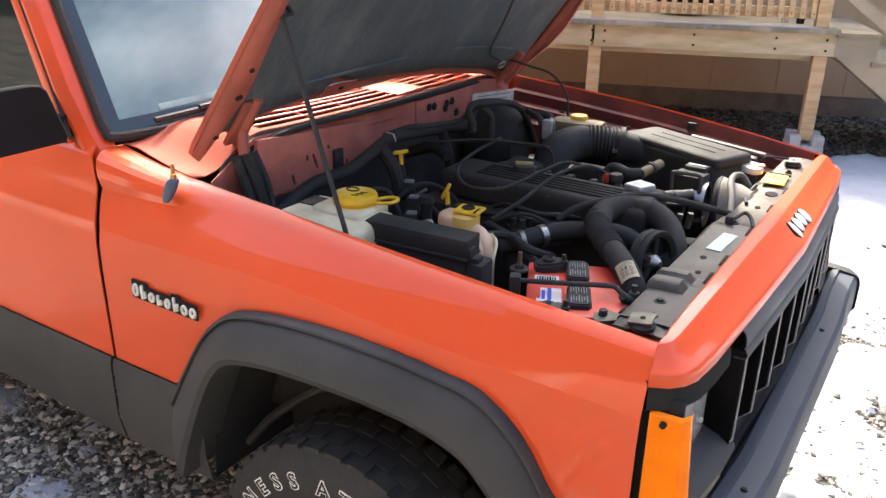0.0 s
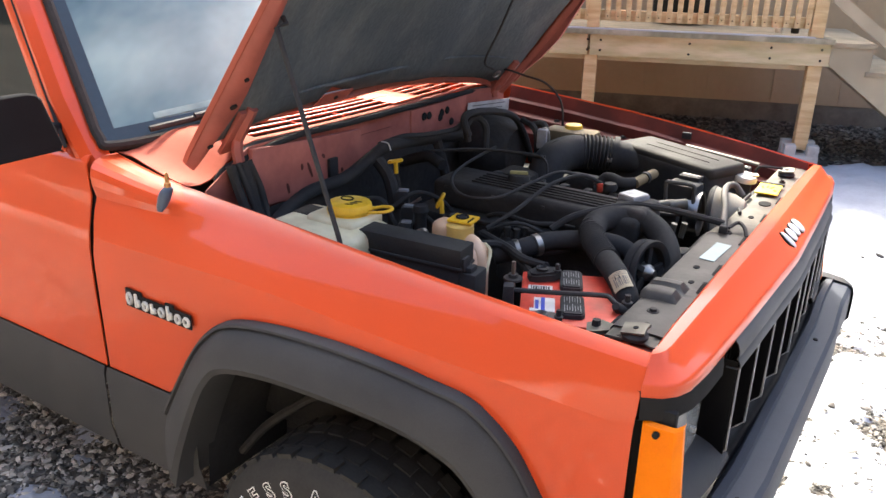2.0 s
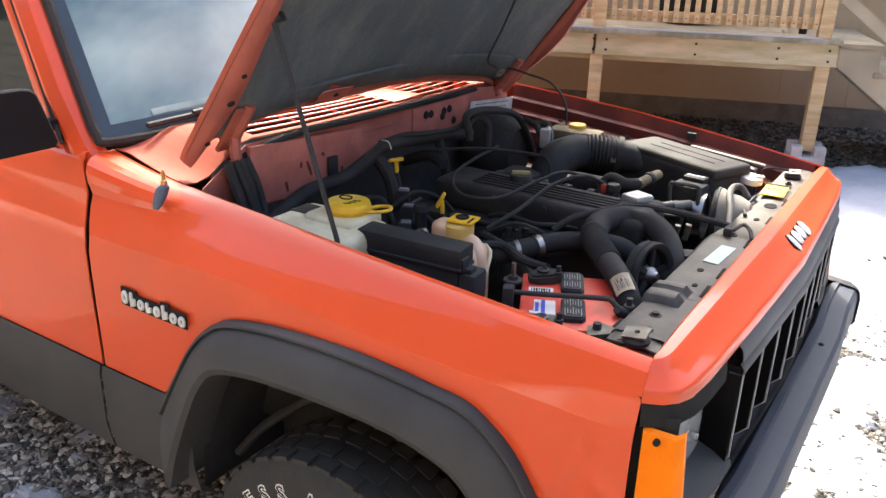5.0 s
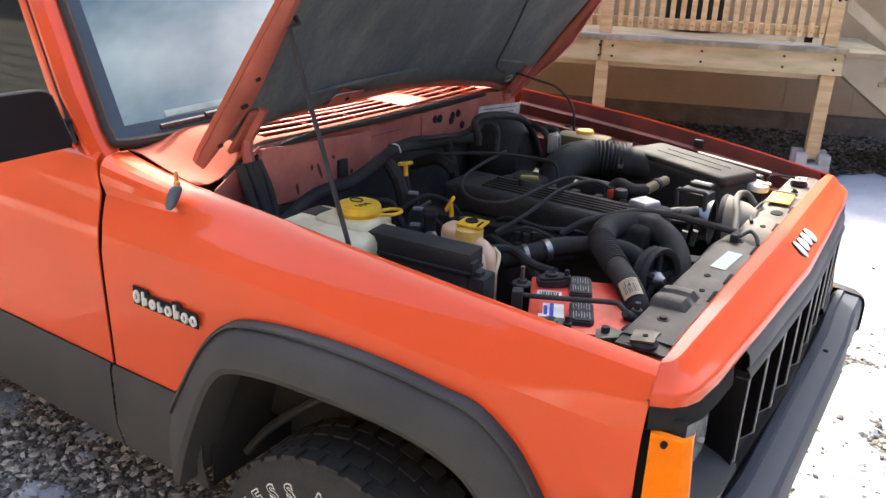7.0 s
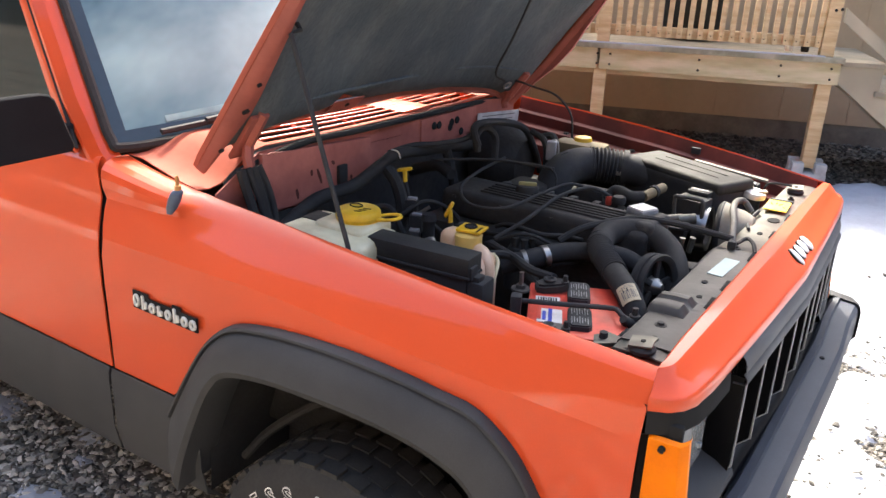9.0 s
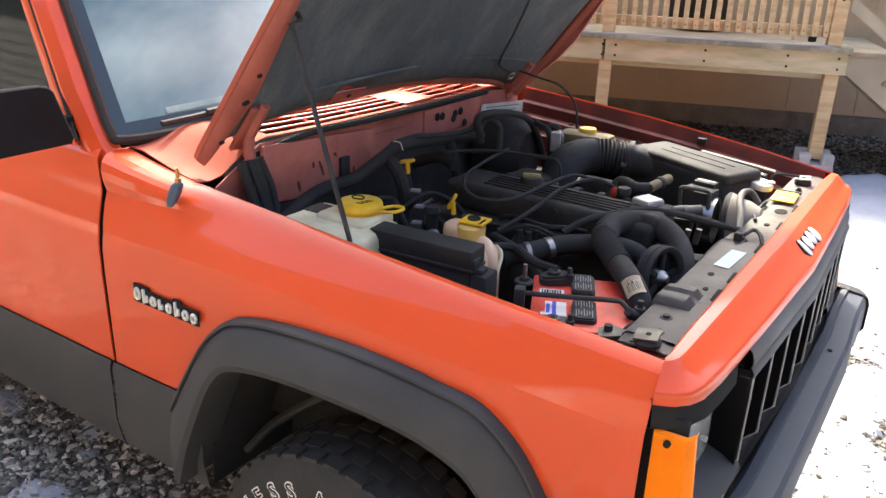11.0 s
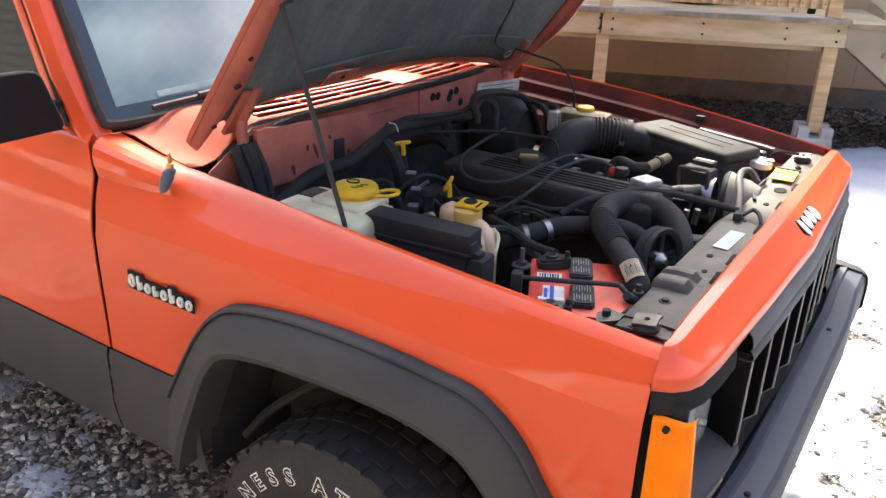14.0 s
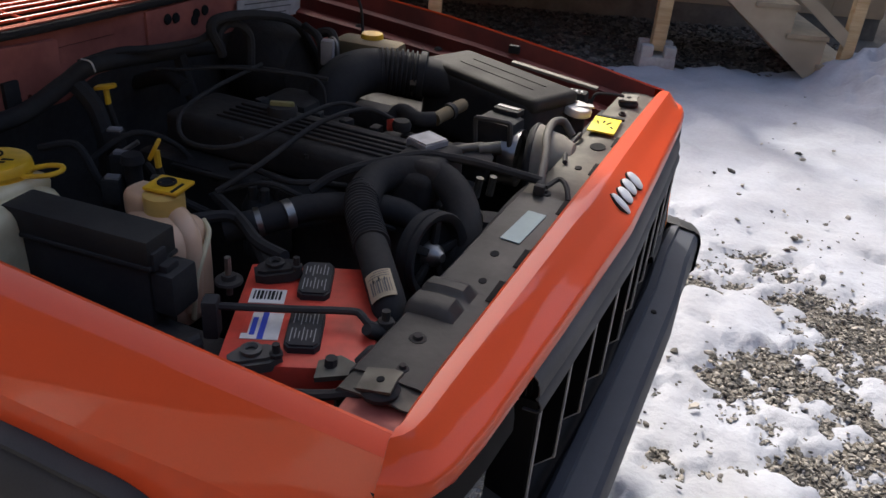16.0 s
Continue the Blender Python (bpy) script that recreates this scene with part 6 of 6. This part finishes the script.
deck = deck_thing("wooden_deck", "pale pine deck on posts with a baluster railing", "deck")
for i, x in enumerate((0.0, -1.65, -3.3)):
    dpart("post", (x + (0.052, 0.013, 0.0)[i], 0.065, 0.50), (0.1, 0.1, 0.70), LUMBER, deck)
    dpart("railing_post", (x + 0.012, 0.0, 1.62), (0.095, 0.095, 1.2), LUMBER, deck)
dpart("rim_beam", (-0.755, 0.0, 0.894), (1.79, 0.04, 0.168), PALEPINE, deck)
dpart("rim_beam", (-2.52, 0.0, 0.894), (1.70, 0.04, 0.168), PALEPINE, deck)
dpart("inner_beam", (-1.6, 0.13, 0.85), (3.4, 0.04, 0.19), PALEPINE, deck)
for x in (0.04, -0.32, -0.92, -1.60, -1.70):
    for z in (0.85, 0.93):
        part("bolt", lathe([(0, 0.006), (0.008, 0.006), (0.01, 0), (0, 0)], pose(x + 0.03, -0.02, z, 90, 0, 0), 8), INK, deck)
for i in range(12):
    dpart("deck_board", (-1.58, -0.015 + 0.145 * i, 0.998), (3.44, 0.138, 0.040), MOSSWOOD if i == 0 else OLDWOOD, deck)
dpart("bottom_rail", (-0.80, 0.025, 1.117), (1.58, 0.036, 0.080), LUMBER, deck)
dpart("bottom_rail", (-2.45, 0.025, 1.117), (1.60, 0.036, 0.080), LUMBER, deck)
for i in range(41):
    if abs(-0.06 - 0.0775 * i + 1.615) > 0.06:
        bal = dpart("baluster", (-0.06 - 0.0775 * i, -0.012, 1.565), (0.038, 0.036, 0.97), LUMBER, deck)
        part("screw", lathe([(0, 0.002), (0.005, 0.002), (0.005, 0), (0, 0)], pose(-0.06 - 0.0775 * i, -0.030, 1.115, 90, 0, 0), 6), INK, bal)
dpart("snow_strip", (-1.5, -0.055, 1.022), (3.0, 0.05, 0.010), SNOW, deck, 0.003, "thin snow left on the deck edge")
for x in (0.015, 0.055):
    part("bolt", lathe([(0, 0.006), (0.010, 0.006), (0.012, 0), (0, 0)], pose(x, -0.0475, 1.35 + x * 0.2, 90, 0, 0), 8), INK, deck)
for x, yy in ((0.052, 0.065), (-1.637, 0.065), (-3.3, 0.065)):
    blk = deck_thing("pier_block", "grey concrete pier block under a deck post", "concrete block", "deck pier blocks")
    for dx, dy in ((-0.085, -0.085), (0.085, -0.085), (-0.085, 0.085), (0.085, 0.085)):
        dpart("lug", (x + dx, yy + dy, 0.155), (0.085, 0.085, 0.09), CONCRETE, blk, 0.008)
    part("block_base", box((x, yy, 0.06), (0.27, 0.27, 0.12), 0.01, taper=0.96), CONCRETE, blk)

stairs = deck_thing("wooden_stairs", "short pine stairs leading down from the deck", "stairs")
saw = [(0.13, 0.955), (0.43, 0.955), (0.43, 0.755), (0.70, 0.755), (0.70, 0.55), (0.97, 0.55), (0.97, 0.345), (1.24, 0.345), (1.24, 0.14), (1.38, 0.14), (1.38, 0.0), (1.22, 0.0), (0.13, 0.825)]
for y in (0.02, 0.95):
    part("stringer", slab(saw, 0.04, pose(0, y, 0, 90, 0, 0)), OLDPINE, stairs)
for i in range(5):
    dpart("tread", (0.285 + 0.27 * i, 0.47, 0.972 - 0.2045 * i), (0.31, 1.02, 0.036), OLDWOOD, stairs)
dpart("rail_post", (1.405, 0.0, 0.52), (0.085, 0.085, 1.04), LUMBER, stairs)
part("stair_rail", slab([(0.085, 1.372), (0.085, 1.275), (1.365, 0.315), (1.365, 0.425)], 0.036, pose(0, -0.01, 0, 90, 0, 0)), OLDPINE, stairs)

house = part("house_wall", box((-2.8, 1.75, 1.47), (10.3, 0.15, 2.54), 0.0, m=DM), SIDING, None)
tagged(house, "tan panelled house wall behind the deck", "wall", kind="structure")
part("end_wall", box((2.275, 4.3, 1.47), (0.15, 5.0, 2.54), 0.0, m=DM), SIDING, house)
part("foundation", box((-2.8, 1.76, 0.1), (10.28, 0.15, 0.2), 0.0, m=DM), DARKCONCRETE, house)
for i in range(9):
    part("batten", box((-3.0 + 0.61 * i, 1.674, 1.47), (0.016, 0.008, 2.5), 0.002, m=DM), SIDING, house)
# unseen roof, pitched to put grey instead of sky in the header's reflection
part("roof", box((-2.8, 2.7, 0.06), (10.7, 5.6, 0.10), 0.0, m=DM @ pose(0, 1.5, 2.72, 42, 0, 0) @ pose(0, -0.05, 0)), GREYPLASTIC, house)
cup = deck_thing("paper_cup", "small white cup standing on the deck behind the balusters", "cup")
part("cup_body", lathe([(0, 0.0), (0.026, 0.0), (0.034, 0.09), (0.031, 0.09), (0.024, 0.006), (0, 0.006)], pose(-0.22, 0.22, 1.018), 16), LABEL, cup)
tin = deck_thing("black_tin", "small black tin standing on the deck boards", "tin")
part("tin_body", lathe([(0, 0.0), (0.028, 0.0), (0.030, 0.004), (0.030, 0.066), (0.026, 0.07), (0, 0.07)], pose(-0.10, 0.22, 1.018), 16), INK, tin)
tyre2 = thing("vehicle_tyre", "black tyre standing on the snow beyond the house corner", "tyre")
TM = pose(2.36, 7.36, 0.385, 90, 0, 30)
part("tread_ring", lathe([(0.22, -0.09), (0.33, -0.11), (0.37, -0.09), (0.385, -0.04), (0.385, 0.04), (0.37, 0.09), (0.33, 0.11), (0.22, 0.09), (0.21, 0.0), (0.22, -0.09)], TM, 48), RUBBER, tyre2)
grill = deck_thing("black_barrel", "black rounded barrel standing on the deck", "barrel")
part("barrel_body", lathe([(0, 1.03), (0.20, 1.03), (0.23, 1.10), (0.24, 1.4), (0.22, 1.7), (0, 1.72)], pose(-0.95, 0.62, 0), 24), INK, grill)

# unseen plain house closing the yard behind the camera; it shapes the fender's reflections
b = box((0.0, -7.5, 1.2), (44.0, 0.3, 2.4), 0.0)
for k in range(13):
    loft([[(x, -7.345, 0.18 * k + 0.18), (x, -7.315, 0.18 * k), (x, -7.348, 0.18 * k)] for x in (-22, 22)], b)
back = part("far_house", b, TANWALL, None)
for x in (-11.8, -9.1, -6.5, -3.9, -1.2, 1.4, 4.2, 7.0):
    part("door_panel", box((x, -7.31, 1.1), (0.9, 0.06, 2.1), 0.01), CREAM, back)
# dark top added above the pale wall to darken reflections in the fender
part("upper_wall", box((0, -7.48, 4.6), (44.0, 0.3, 4.4), 0.0), DARKWALL, back, "dark upper wall added to darken the fender's reflections")
tagged(back, "unseen pale plain house wall with an added dark top", "wall", kind="structure")

# unseen bare woods on the horizon, added to darken the nose panel's reflections
b = bmesh.new()
rows = []
for i in range(181):
    a = 2 * math.pi * i / 180
    h = 19 + 4 * noise.noise(Vector((math.cos(a) * 9, math.sin(a) * 9, 1))) + 2.5 * noise.noise(Vector((math.cos(a) * 40, math.sin(a) * 40, 2)))
    rows.append([(44 * math.cos(a), 44 * math.sin(a), z) for z in (-0.5, h * 0.4, h * 0.75, h)])
loft(rows, b)
tagged(part("unseen_woods", thicken(b, 0.5), WOODS, None), "unseen brown-grey bare woods added round the yard for reflections", "woods", kind="structure")
